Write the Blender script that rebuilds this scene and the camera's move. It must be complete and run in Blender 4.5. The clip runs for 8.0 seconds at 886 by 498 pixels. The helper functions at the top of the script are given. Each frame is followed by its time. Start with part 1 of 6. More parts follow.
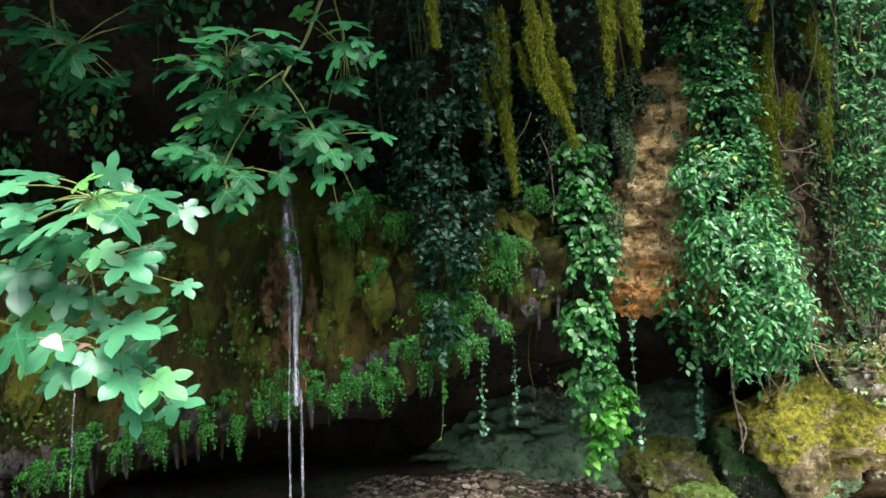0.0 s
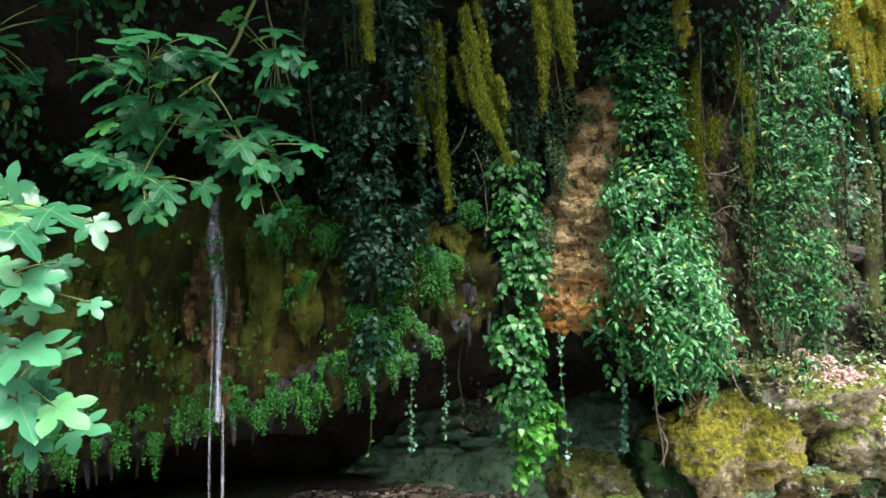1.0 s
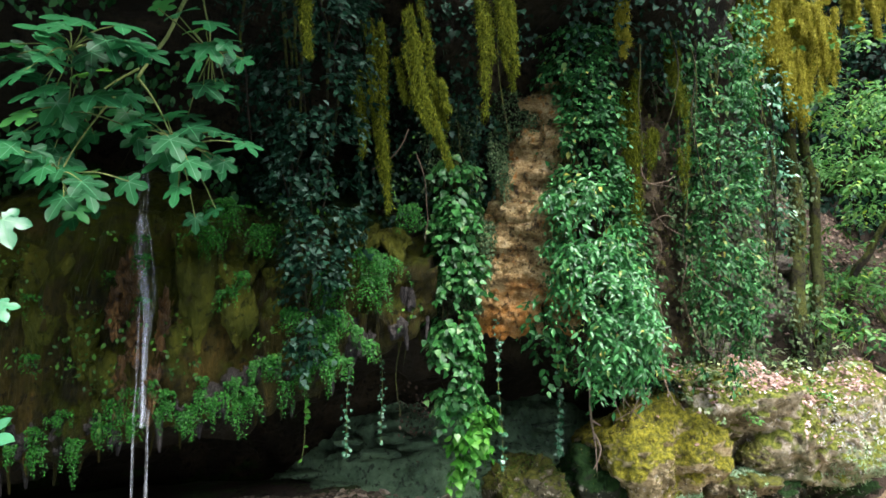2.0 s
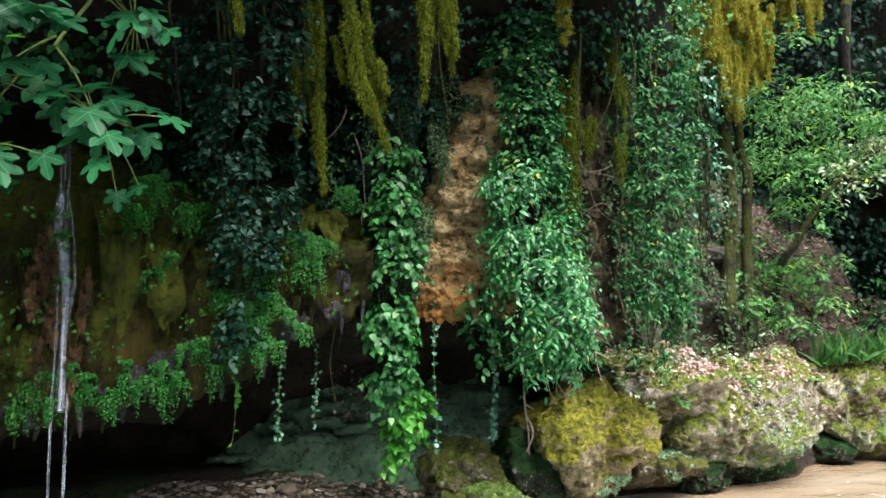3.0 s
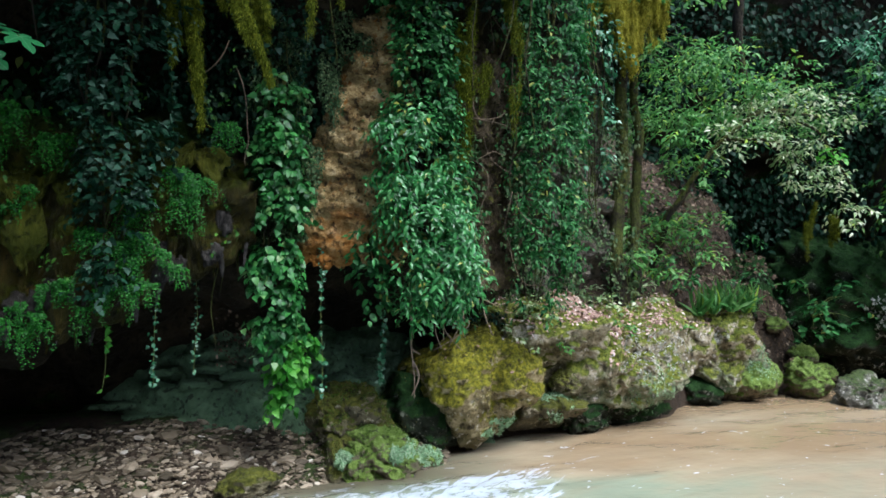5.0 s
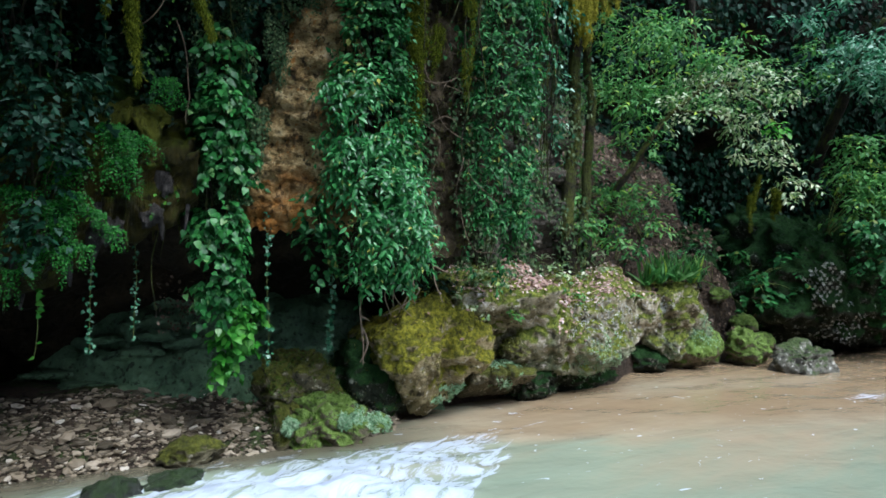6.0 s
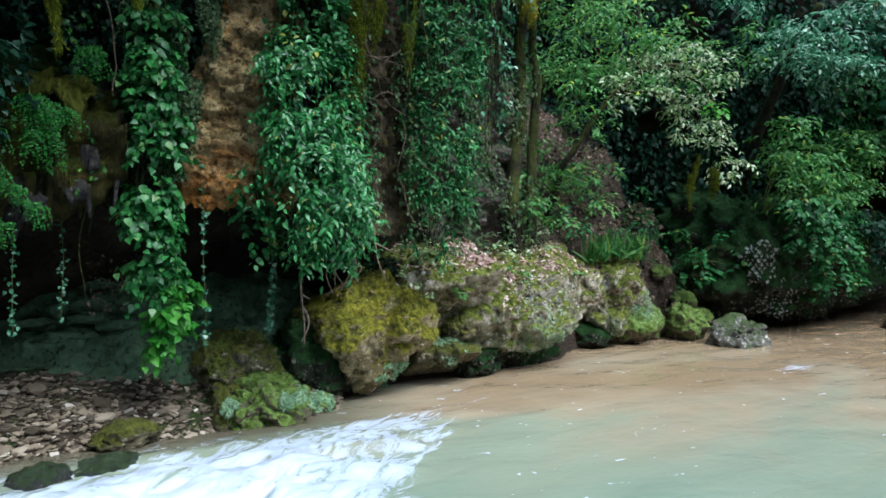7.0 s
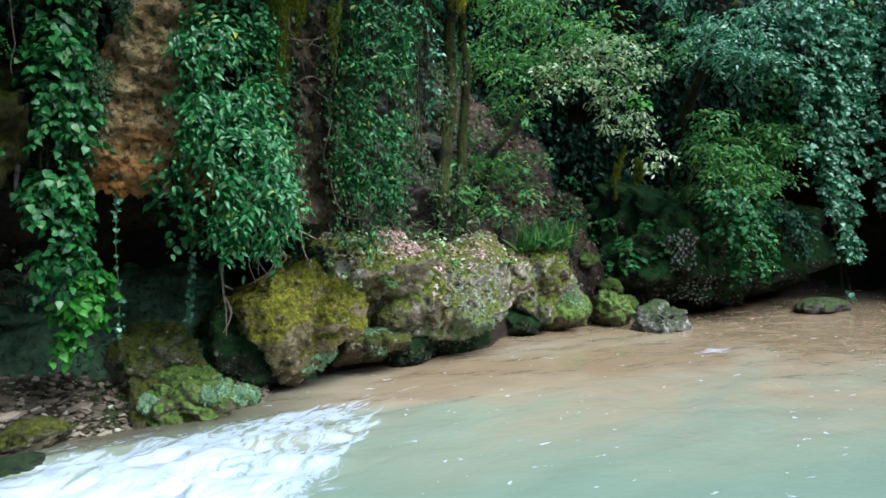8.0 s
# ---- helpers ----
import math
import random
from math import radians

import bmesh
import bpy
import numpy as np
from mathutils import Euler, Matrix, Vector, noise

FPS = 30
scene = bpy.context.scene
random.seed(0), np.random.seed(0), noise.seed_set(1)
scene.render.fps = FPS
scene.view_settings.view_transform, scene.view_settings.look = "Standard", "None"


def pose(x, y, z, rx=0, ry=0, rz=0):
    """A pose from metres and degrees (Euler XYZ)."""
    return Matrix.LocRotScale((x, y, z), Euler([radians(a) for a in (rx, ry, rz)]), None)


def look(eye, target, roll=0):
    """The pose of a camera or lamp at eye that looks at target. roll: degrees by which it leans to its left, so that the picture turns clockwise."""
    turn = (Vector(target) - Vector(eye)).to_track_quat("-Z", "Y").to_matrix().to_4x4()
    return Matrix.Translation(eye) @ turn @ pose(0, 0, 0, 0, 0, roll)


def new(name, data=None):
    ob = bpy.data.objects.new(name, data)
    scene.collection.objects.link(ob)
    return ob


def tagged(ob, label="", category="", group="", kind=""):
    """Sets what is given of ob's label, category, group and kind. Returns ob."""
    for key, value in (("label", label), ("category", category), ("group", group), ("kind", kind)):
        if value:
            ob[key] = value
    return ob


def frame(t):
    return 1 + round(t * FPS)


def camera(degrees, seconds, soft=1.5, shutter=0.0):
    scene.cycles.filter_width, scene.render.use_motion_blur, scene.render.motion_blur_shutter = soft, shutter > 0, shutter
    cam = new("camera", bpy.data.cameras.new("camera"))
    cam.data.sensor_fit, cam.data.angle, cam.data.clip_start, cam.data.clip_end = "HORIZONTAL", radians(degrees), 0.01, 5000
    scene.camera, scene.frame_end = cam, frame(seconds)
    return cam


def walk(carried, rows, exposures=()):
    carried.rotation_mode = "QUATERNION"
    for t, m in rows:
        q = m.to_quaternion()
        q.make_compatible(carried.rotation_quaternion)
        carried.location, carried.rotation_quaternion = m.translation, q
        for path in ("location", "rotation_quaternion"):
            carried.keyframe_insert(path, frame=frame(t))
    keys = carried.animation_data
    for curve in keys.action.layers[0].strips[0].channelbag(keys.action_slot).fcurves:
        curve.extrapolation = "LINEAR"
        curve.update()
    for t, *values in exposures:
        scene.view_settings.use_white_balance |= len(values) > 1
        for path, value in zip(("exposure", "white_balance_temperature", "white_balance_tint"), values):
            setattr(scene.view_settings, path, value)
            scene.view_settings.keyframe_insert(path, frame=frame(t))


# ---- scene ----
cam = camera(68.0, 8.0, 1.6)
PATH = [
    (0, (0.008, -0.001, 1.425), (0.001, 1.978, 1.713), -3.2),
    (0.5, (0.019, 0.021, 1.487), (0.105, 2.0, 1.768), -3.1),
    (1, (0.071, 0.027, 1.514), (0.244, 2.0, 1.796), -2.7),
    (1.5, (0.105, 0.045, 1.533), (0.357, 2.009, 1.815), -2.4),
    (3, (0.251, 0.061, 1.545), (0.716, 1.993, 1.765), -1.6),
    (3.5, (0.294, 0.074, 1.547), (0.844, 1.99, 1.718), -1.4),
    (4, (0.359, 0.063, 1.52), (0.985, 1.957, 1.662), -1.4),
    (4.5, (0.409, 0.041, 1.52), (1.072, 1.924, 1.628), -1.1),
    (6, (0.49, 0.086, 1.447), (1.324, 1.904, 1.434), -0.3),
    (6.5, (0.536, 0.068, 1.45), (1.43, 1.856, 1.401), -0.3),
    (7, (0.57, 0.072, 1.425), (1.529, 1.825, 1.352), -0.4),
    (7.5, (0.61, 0.075, 1.417), (1.655, 1.778, 1.326), -0.3),
    (8, (0.646, 0.064, 1.403), (1.767, 1.717, 1.301), -0.4),
]
walk(cam, [(t, look(eye, target, roll)) for t, eye, target, roll in PATH], [(0.0, 2.38, 6250, 14), (1.5, 2.33, 6250, 15), (3.5, 2.02, 6000, 12), (4.5, 1.68, 5800, 10), (6.0, 1.24, 5500, 7), (7.0, 1.26, 5450, 6), (8.0, 1.32, 5400, 5)])


# ---- world and light ----
world = bpy.data.worlds.new("sky")
scene.world = world
world.use_nodes = True
_nt = world.node_tree
_sky = _nt.nodes.new("ShaderNodeTexSky")
_sky.sky_type, _sky.sun_disc = "NISHITA", False
_sky.sun_elevation, _sky.sun_rotation = radians(57), radians(156)
_sky.air_density, _sky.dust_density = 1.0, 3.0
_nt.links.new(_sky.outputs[0], _nt.nodes["Background"].inputs[0])
_nt.nodes["Background"].inputs[1].default_value = 0.125
sun = new("sun", bpy.data.lights.new("sun", "SUN"))
sun.data.energy, sun.data.angle, sun.data.color = 2.5, radians(38), (1.0, 0.98, 0.93)
sun.matrix_world = look((6.0, -4.5, 16.0), (2.0, 4.5, 1.0))

rng = np.random.default_rng(7)


# ---- materials ----
def tree_of(name):
    m = bpy.data.materials.new(name)
    m.use_nodes = True
    nt = m.node_tree
    return m, nt, nt.nodes["Principled BSDF"]


def ramp(nt, fac, stops):
    r = nt.nodes.new("ShaderNodeValToRGB")
    while len(r.color_ramp.elements) < len(stops):
        r.color_ramp.elements.new(0.5)
    for e, (p, c) in zip(r.color_ramp.elements, stops):
        e.position, e.color = p, (*c, 1)
    nt.links.new(fac, r.inputs[0])
    return r.outputs[0]


def noise_of(nt, scale, detail=6, rough=0.6, stretch=(1, 1, 1), warp=0.0, turn=0):
    tc = nt.nodes.new("ShaderNodeTexCoord")
    mp = nt.nodes.new("ShaderNodeMapping")
    mp.vector_type = "TEXTURE" if turn else "POINT"
    mp.inputs["Scale"].default_value = tuple(1 / c for c in stretch) if turn else stretch
    mp.inputs["Rotation"].default_value = (0, 0, radians(-turn))
    nt.links.new(tc.outputs["Object"], mp.inputs[0])
    n = nt.nodes.new("ShaderNodeTexNoise")
    n.inputs["Scale"].default_value, n.inputs["Detail"].default_value, n.inputs["Roughness"].default_value = scale, detail, rough
    n.inputs["Distortion"].default_value = warp
    nt.links.new(mp.outputs[0], n.inputs["Vector"])
    return n.outputs["Fac"]


def mixed(nt, fac, a, b):
    m = nt.nodes.new("ShaderNodeMix")
    m.data_type = "RGBA"
    for value, socket in ((fac, m.inputs[0]), (a, m.inputs[6]), (b, m.inputs[7])):
        if isinstance(value, tuple):
            socket.default_value = (*value, 1)
        elif isinstance(value, float):
            socket.default_value = value
        else:
            nt.links.new(value, socket)
    return m.outputs[2]


def maths(nt, op, a, b=0.0):
    m = nt.nodes.new("ShaderNodeMath")
    m.operation = op
    for value, socket in ((a, m.inputs[0]), (b, m.inputs[1])):
        if isinstance(value, (int, float)):
            socket.default_value = value
        else:
            nt.links.new(value, socket)
    return m.outputs[0]


def bumped(nt, bsdf, height, strength, distance):
    b = nt.nodes.new("ShaderNodeBump")
    b.inputs["Strength"].default_value, b.inputs["Distance"].default_value = strength, distance
    nt.links.new(height, b.inputs["Height"])
    nt.links.new(b.outputs[0], bsdf.inputs["Normal"])


def rock_mat(name, stops, scale=3.0, rough=0.75, bump=0.6, moss=None, moss_from=0.2, moss_amount=0.5, stretch=(1, 1, 1), flecks=None, fine=38.0, spec=0.25, stain_or_shade=None):
    """Weathered stone. moss: colour stops of the moss that grows where the stone faces the sky."""
    m, nt, bsdf = tree_of(name)
    big, small = noise_of(nt, scale, 8, 0.65, stretch, 0.4), noise_of(nt, fine, 5, 0.7, stretch)
    colour = ramp(nt, maths(nt, "ADD", maths(nt, "MULTIPLY", big, 0.7), maths(nt, "MULTIPLY", small, 0.3)), stops)
    # Tints the stone below a height: rust, algae, or a boulder's painted undershade.
    if stain_or_shade:
        (lo, hi), tint = stain_or_shade
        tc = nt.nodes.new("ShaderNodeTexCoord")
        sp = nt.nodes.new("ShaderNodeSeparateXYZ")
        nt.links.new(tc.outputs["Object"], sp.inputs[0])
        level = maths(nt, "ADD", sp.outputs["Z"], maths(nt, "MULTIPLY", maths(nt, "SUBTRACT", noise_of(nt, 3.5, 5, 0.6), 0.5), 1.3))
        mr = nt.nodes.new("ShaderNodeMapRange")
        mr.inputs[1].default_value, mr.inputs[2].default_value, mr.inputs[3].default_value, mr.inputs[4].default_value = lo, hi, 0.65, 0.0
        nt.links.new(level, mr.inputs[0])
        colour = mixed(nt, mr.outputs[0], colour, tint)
    if flecks:
        f = noise_of(nt, 16, 4, 0.75)
        colour = mixed(nt, ramp(nt, f, [(0.57, (0, 0, 0)), (0.64, (1, 1, 1))]), colour, flecks)
    if moss:
        geo = nt.nodes.new("ShaderNodeNewGeometry")
        sep = nt.nodes.new("ShaderNodeSeparateXYZ")
        nt.links.new(geo.outputs["Normal"], sep.inputs[0])
        patch = noise_of(nt, 2.6, 7, 0.7, (1, 1, 1), 0.6)
        where = maths(nt, "ADD", maths(nt, "MULTIPLY", sep.outputs["Z"], 0.35), maths(nt, "ADD", patch, moss_amount - 0.5))
        mask = ramp(nt, where, [(moss_from + 0.32, (0, 0, 0)), (moss_from + 0.42, (1, 1, 1))])
        mcol = ramp(nt, noise_of(nt, 24, 6, 0.75), moss)
        colour = mixed(nt, mask, colour, mcol)
    pits = ramp(nt, noise_of(nt, 21, 3, 0.6), [(0.36, (1, 1, 1)), (0.44, (0, 0, 0))])
    colour = mixed(nt, maths(nt, "MULTIPLY", pits, 0.75), colour, tuple(0.35 * c for c in stops[0][1]))
    bsdf.inputs["Specular IOR Level"].default_value = spec
    nt.links.new(colour, bsdf.inputs["Base Color"])
    nt.links.new(ramp(nt, big, [(0.3, (rough - 0.25,) * 3), (0.7, (min(1, rough + 0.1),) * 3)]), bsdf.inputs["Roughness"])
    bumped(nt, bsdf, maths(nt, "ADD", maths(nt, "MULTIPLY", small, 0.6), noise_of(nt, 11, 8, 0.7, stretch)), bump, 0.06)
    return m


def leaf_mat(name, stops, island, rough=0.4, through_light=0.3, spec=0.5):
    """Living leaves: each leaf its own green; some daylight passes through the blade."""
    m, nt, bsdf = tree_of(name)
    if island:
        pick = nt.nodes.new("ShaderNodeNewGeometry").outputs["Random Per Island"]
    else:
        pick = nt.nodes.new("ShaderNodeObjectInfo").outputs["Random"]
    colour = ramp(nt, pick, stops)
    grain = noise_of(nt, 45, 4, 0.6)
    colour = mixed(nt, maths(nt, "MULTIPLY", grain, 0.45), colour, tuple(c * 0.35 for c in stops[0][1]))
    nt.links.new(colour, bsdf.inputs["Base Color"])
    bsdf.inputs["Roughness"].default_value, bsdf.inputs["Specular IOR Level"].default_value = rough, spec
    tl = nt.nodes.new("ShaderNodeBsdfTranslucent")
    nt.links.new(colour, tl.inputs[0])
    ms = nt.nodes.new("ShaderNodeMixShader")
    ms.inputs[0].default_value = through_light
    nt.links.new(bsdf.outputs[0], ms.inputs[1])
    nt.links.new(tl.outputs[0], ms.inputs[2])
    nt.links.new(ms.outputs[0], nt.nodes["Material Output"].inputs[0])
    return m


def pair(name, stops, **k):
    return leaf_mat(name, stops, False, **k), leaf_mat(name + "_massed", stops, True, **k)


# Wet rock taken almost black so the hollows' shade sits in its colour.
CLIFF = rock_mat("wet_shaded_cliff_rock", [(0.28, (0.003, 0.003, 0.002)), (0.5, (0.016, 0.013, 0.008)), (0.66, (0.045, 0.034, 0.02)), (0.8, (0.1, 0.075, 0.045))], 2.2, 0.7, 0.9,
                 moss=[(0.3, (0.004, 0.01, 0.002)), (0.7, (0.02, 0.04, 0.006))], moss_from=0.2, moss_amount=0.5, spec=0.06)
TUFA = rock_mat("mossy_tufa", [(0.32, (0.002, 0.002, 0.001)), (0.45, (0.015, 0.014, 0.002)), (0.57, (0.04, 0.031, 0.004)), (0.68, (0.095, 0.055, 0.011)), (0.8, (0.27, 0.115, 0.026))], 2.6, 0.55, 1.0,
                moss=[(0.3, (0.006, 0.011, 0.001)), (0.7, (0.042, 0.047, 0.002))], moss_from=0.16, moss_amount=0.5, stretch=(1.8, 1, 0.4), spec=0.12)
WETMOSS = rock_mat("wet_olive_moss", [(0.3, (0.01, 0.014, 0.001)), (0.5, (0.036, 0.042, 0.003)), (0.7, (0.085, 0.08, 0.008))], 4.0, 0.7, 0.7, stretch=(1.5, 1, 0.3), fine=60.0, spec=0.1)
GREYTUFA = rock_mat("purple_grey_tufa", [(0.3, (0.009, 0.008, 0.006)), (0.5, (0.034, 0.03, 0.026)), (0.7, (0.095, 0.085, 0.075))], 8.0, 0.7, 1.0, stretch=(1.5, 1, 0.5), spec=0.15)
RUSTY = rock_mat("rusty_tufa", [(0.3, (0.01, 0.006, 0.002)), (0.5, (0.075, 0.04, 0.01)), (0.7, (0.24, 0.125, 0.035))], 9.0, 0.5, 1.0, stretch=(1.5, 1, 0.5))
RUST = rock_mat("rust_streaked_rock", [(0.33, (0.02, 0.012, 0.005)), (0.42, (0.1, 0.06, 0.02)), (0.5, (0.29, 0.2, 0.08)), (0.58, (0.5, 0.38, 0.19)), (0.7, (0.72, 0.64, 0.46))], 6.0, 0.85, 1.0, fine=80.0, stretch=(0.75, 1, 1.35), flecks=(0.3, 0.13, 0.025), stain_or_shade=((0.0, 0.36), (0.42, 0.15, 0.014)), spec=0.15)
# Dark mossy rock; also carries painted shade beside and under the boulders.
DARKROCK = rock_mat("dark_mossy_or_shaded_rock", [(0.25, (0.006, 0.008, 0.005)), (0.5, (0.024, 0.029, 0.018)), (0.75, (0.085, 0.09, 0.065))], 3.0, 0.85, 0.9,
                    moss=[(0.3, (0.008, 0.025, 0.008)), (0.7, (0.03, 0.075, 0.018))], moss_from=0.12, moss_amount=0.5, flecks=(0.26, 0.26, 0.21), spec=0.1)
WETROCK = rock_mat("wet_river_rock", [(0.3, (0.004, 0.005, 0.004)), (0.5, (0.014, 0.016, 0.011)), (0.7, (0.045, 0.048, 0.035))], 6.0, 0.45, 0.8, moss=[(0.3, (0.008, 0.018, 0.005)), (0.7, (0.025, 0.045, 0.01))], moss_from=0.34, moss_amount=0.5, spec=0.5)
LICHEN = rock_mat("white_lichen_stone", [(0.3, (0.03, 0.03, 0.02)), (0.5, (0.11, 0.105, 0.08)), (0.7, (0.28, 0.27, 0.23))], 7.0, 0.85, 0.9, moss=[(0.3, (0.02, 0.04, 0.01)), (0.7, (0.07, 0.1, 0.025))], moss_from=0.36, flecks=(0.6, 0.58, 0.52))
GREY = rock_mat("grey_limestone", [(0.28, (0.02, 0.018, 0.013)), (0.5, (0.085, 0.072, 0.056)), (0.75, (0.25, 0.215, 0.175))], 4.0, 0.8, 0.9,
                moss=[(0.3, (0.025, 0.045, 0.012)), (0.7, (0.09, 0.13, 0.03))], moss_from=0.32, moss_amount=0.5)
TEAL = rock_mat("algae_green_rock", [(0.28, (0.012, 0.016, 0.009)), (0.42, (0.055, 0.105, 0.055)), (0.6, (0.12, 0.2, 0.11)), (0.8, (0.25, 0.27, 0.16))], 3.0, 0.7, 0.6)
# Darker olive low down: the shade under the boulder's bulge, put in colour.
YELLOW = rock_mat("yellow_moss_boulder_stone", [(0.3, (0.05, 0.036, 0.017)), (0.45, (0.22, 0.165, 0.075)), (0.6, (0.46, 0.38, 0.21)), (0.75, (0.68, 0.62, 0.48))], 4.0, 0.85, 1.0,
                  moss=[(0.3, (0.025, 0.03, 0.003)), (0.45, (0.1, 0.1, 0.006)), (0.58, (0.23, 0.215, 0.012)), (0.75, (0.4, 0.36, 0.05))], moss_from=0.07, moss_amount=0.5, flecks=(0.6, 0.55, 0.45), stain_or_shade=((-0.1, 0.5), (0.07, 0.075, 0.028)))
SLAB = rock_mat("lichen_slab_stone", [(0.3, (0.028, 0.024, 0.012)), (0.42, (0.14, 0.115, 0.06)), (0.54, (0.38, 0.33, 0.22)), (0.7, (0.75, 0.7, 0.62))], 5.0, 0.85, 1.0,
                moss=[(0.3, (0.025, 0.04, 0.004)), (0.45, (0.09, 0.115, 0.012)), (0.6, (0.2, 0.22, 0.03)), (0.75, (0.36, 0.36, 0.1))], moss_from=0.145, moss_amount=0.5, flecks=(0.7, 0.66, 0.6), stain_or_shade=((0.1, 0.62), (0.12, 0.24, 0.13)))
GREENROCK = rock_mat("green_moss_stone", [(0.25, (0.05, 0.045, 0.03)), (0.5, (0.15, 0.13, 0.08)), (0.75, (0.3, 0.26, 0.19))], 3.0, 0.85, 0.8,
                     moss=[(0.25, (0.04, 0.07, 0.012)), (0.5, (0.11, 0.17, 0.025)), (0.75, (0.24, 0.33, 0.11))], moss_from=0.05, moss_amount=0.5)
OLIVEROCK = rock_mat("olive_moss_stone", [(0.3, (0.03, 0.026, 0.014)), (0.5, (0.11, 0.095, 0.05)), (0.75, (0.28, 0.25, 0.17))], 4.0, 0.85, 0.9,
                     moss=[(0.3, (0.02, 0.026, 0.003)), (0.5, (0.07, 0.075, 0.008)), (0.75, (0.15, 0.15, 0.02))], moss_from=0.14, moss_amount=0.5, flecks=(0.4, 0.36, 0.26))
EARTH = rock_mat("earth_and_litter", [(0.28, (0.012, 0.008, 0.005)), (0.5, (0.045, 0.031, 0.02)), (0.75, (0.115, 0.085, 0.058))], 3.0, 0.9, 0.9,
                 moss=[(0.3, (0.02, 0.035, 0.01)), (0.7, (0.06, 0.09, 0.02))], moss_from=0.48, moss_amount=0.5)
PEBBLE, _nt, _b = tree_of("river_gravel")
_c = ramp(_nt, _nt.nodes.new("ShaderNodeObjectInfo").outputs["Random"], [(0.0, (0.035, 0.027, 0.017)), (0.4, (0.11, 0.085, 0.056)), (0.8, (0.24, 0.19, 0.13)), (0.96, (0.36, 0.3, 0.22)), (1.0, (0.65, 0.6, 0.52))])
_nt.links.new(mixed(_nt, maths(_nt, "MULTIPLY", noise_of(_nt, 30, 5), 0.5), _c, (0.07, 0.055, 0.026)), _b.inputs["Base Color"])
_b.inputs["Roughness"].default_value = 0.7
PEBBLES, _nt, _b = tree_of("river_gravel_massed")
_c = ramp(_nt, _nt.nodes.new("ShaderNodeNewGeometry").outputs["Random Per Island"], [(0.0, (0.035, 0.027, 0.017)), (0.4, (0.11, 0.085, 0.056)), (0.8, (0.24, 0.19, 0.13)), (0.96, (0.36, 0.3, 0.22)), (1.0, (0.65, 0.6, 0.52))])
_nt.links.new(mixed(_nt, maths(_nt, "MULTIPLY", noise_of(_nt, 30, 5), 0.5), _c, (0.07, 0.055, 0.026)), _b.inputs["Base Color"])
_b.inputs["Roughness"].default_value = 0.7
BARK = rock_mat("mossy_bark", [(0.3, (0.005, 0.004, 0.003)), (0.5, (0.018, 0.014, 0.008)), (0.7, (0.05, 0.04, 0.024))], 9.0, 0.9, 1.0,
                moss=[(0.3, (0.02, 0.028, 0.003)), (0.7, (0.075, 0.085, 0.01))], moss_from=0.1, moss_amount=0.5, stretch=(1, 1, 0.3))
TWIG = rock_mat("pale_twig", [(0.3, (0.09, 0.065, 0.04)), (0.7, (0.28, 0.21, 0.15))], 12.0, 0.85, 0.4)
ROOT = rock_mat("dry_brown_root", [(0.3, (0.035, 0.025, 0.014)), (0.7, (0.13, 0.095, 0.06))], 12.0, 0.85, 0.4)
FIGTWIG = rock_mat("fig_twig", [(0.3, (0.07, 0.1, 0.02)), (0.7, (0.2, 0.24, 0.07))], 12.0, 0.7, 0.3)
BROWN = pair("brown_dead_leaf", [(0.0, (0.022, 0.015, 0.008)), (0.5, (0.065, 0.043, 0.025)), (0.9, (0.16, 0.11, 0.075)), (1.0, (0.34, 0.26, 0.2))], rough=0.7, through_light=0.1, spec=0.2)
LITTER = pair("dead_leaf", [(0.0, (0.13, 0.07, 0.045)), (0.45, (0.33, 0.2, 0.15)), (0.8, (0.52, 0.36, 0.3)), (1.0, (0.7, 0.62, 0.56))], rough=0.7, through_light=0.1)
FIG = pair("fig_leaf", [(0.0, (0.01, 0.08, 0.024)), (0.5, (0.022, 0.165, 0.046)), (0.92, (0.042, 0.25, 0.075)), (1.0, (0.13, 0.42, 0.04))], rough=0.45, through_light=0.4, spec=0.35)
# Paler copy of the fig green, for the daylight on the near bough.
LITFIG = pair("lit_fig_leaf", [(0.0, (0.02, 0.12, 0.045)), (0.4, (0.045, 0.21, 0.09)), (0.85, (0.09, 0.32, 0.15)), (1.0, (0.18, 0.46, 0.08))], rough=0.36, through_light=0.35, spec=0.5)
VEIN = leaf_mat("pale_leaf_vein", [(0.0, (0.05, 0.22, 0.085)), (1.0, (0.1, 0.3, 0.13))], False, rough=0.5)
FINE = pair("fine_creeper_leaf", [(0.0, (0.02, 0.05, 0.016)), (0.5, (0.055, 0.105, 0.04)), (1.0, (0.15, 0.2, 0.09))], rough=0.6, through_light=0.3, spec=0.15)
IVY = pair("ivy_leaf", [(0.0, (0.008, 0.05, 0.012)), (0.45, (0.024, 0.12, 0.028)), (0.8, (0.058, 0.23, 0.055)), (0.96, (0.14, 0.38, 0.13)), (1.0, (0.34, 0.32, 0.06))], rough=0.5, through_light=0.35, spec=0.22)
# Brighter copy of the ivy green, for the light on the lower bunch.
LITBROADIVY = pair("lit_broad_ivy_leaf", [(0.0, (0.014, 0.09, 0.02)), (0.4, (0.036, 0.18, 0.04)), (0.75, (0.075, 0.3, 0.075)), (0.95, (0.15, 0.42, 0.15)), (1.0, (0.4, 0.38, 0.06))], rough=0.36, through_light=0.35, spec=0.5)
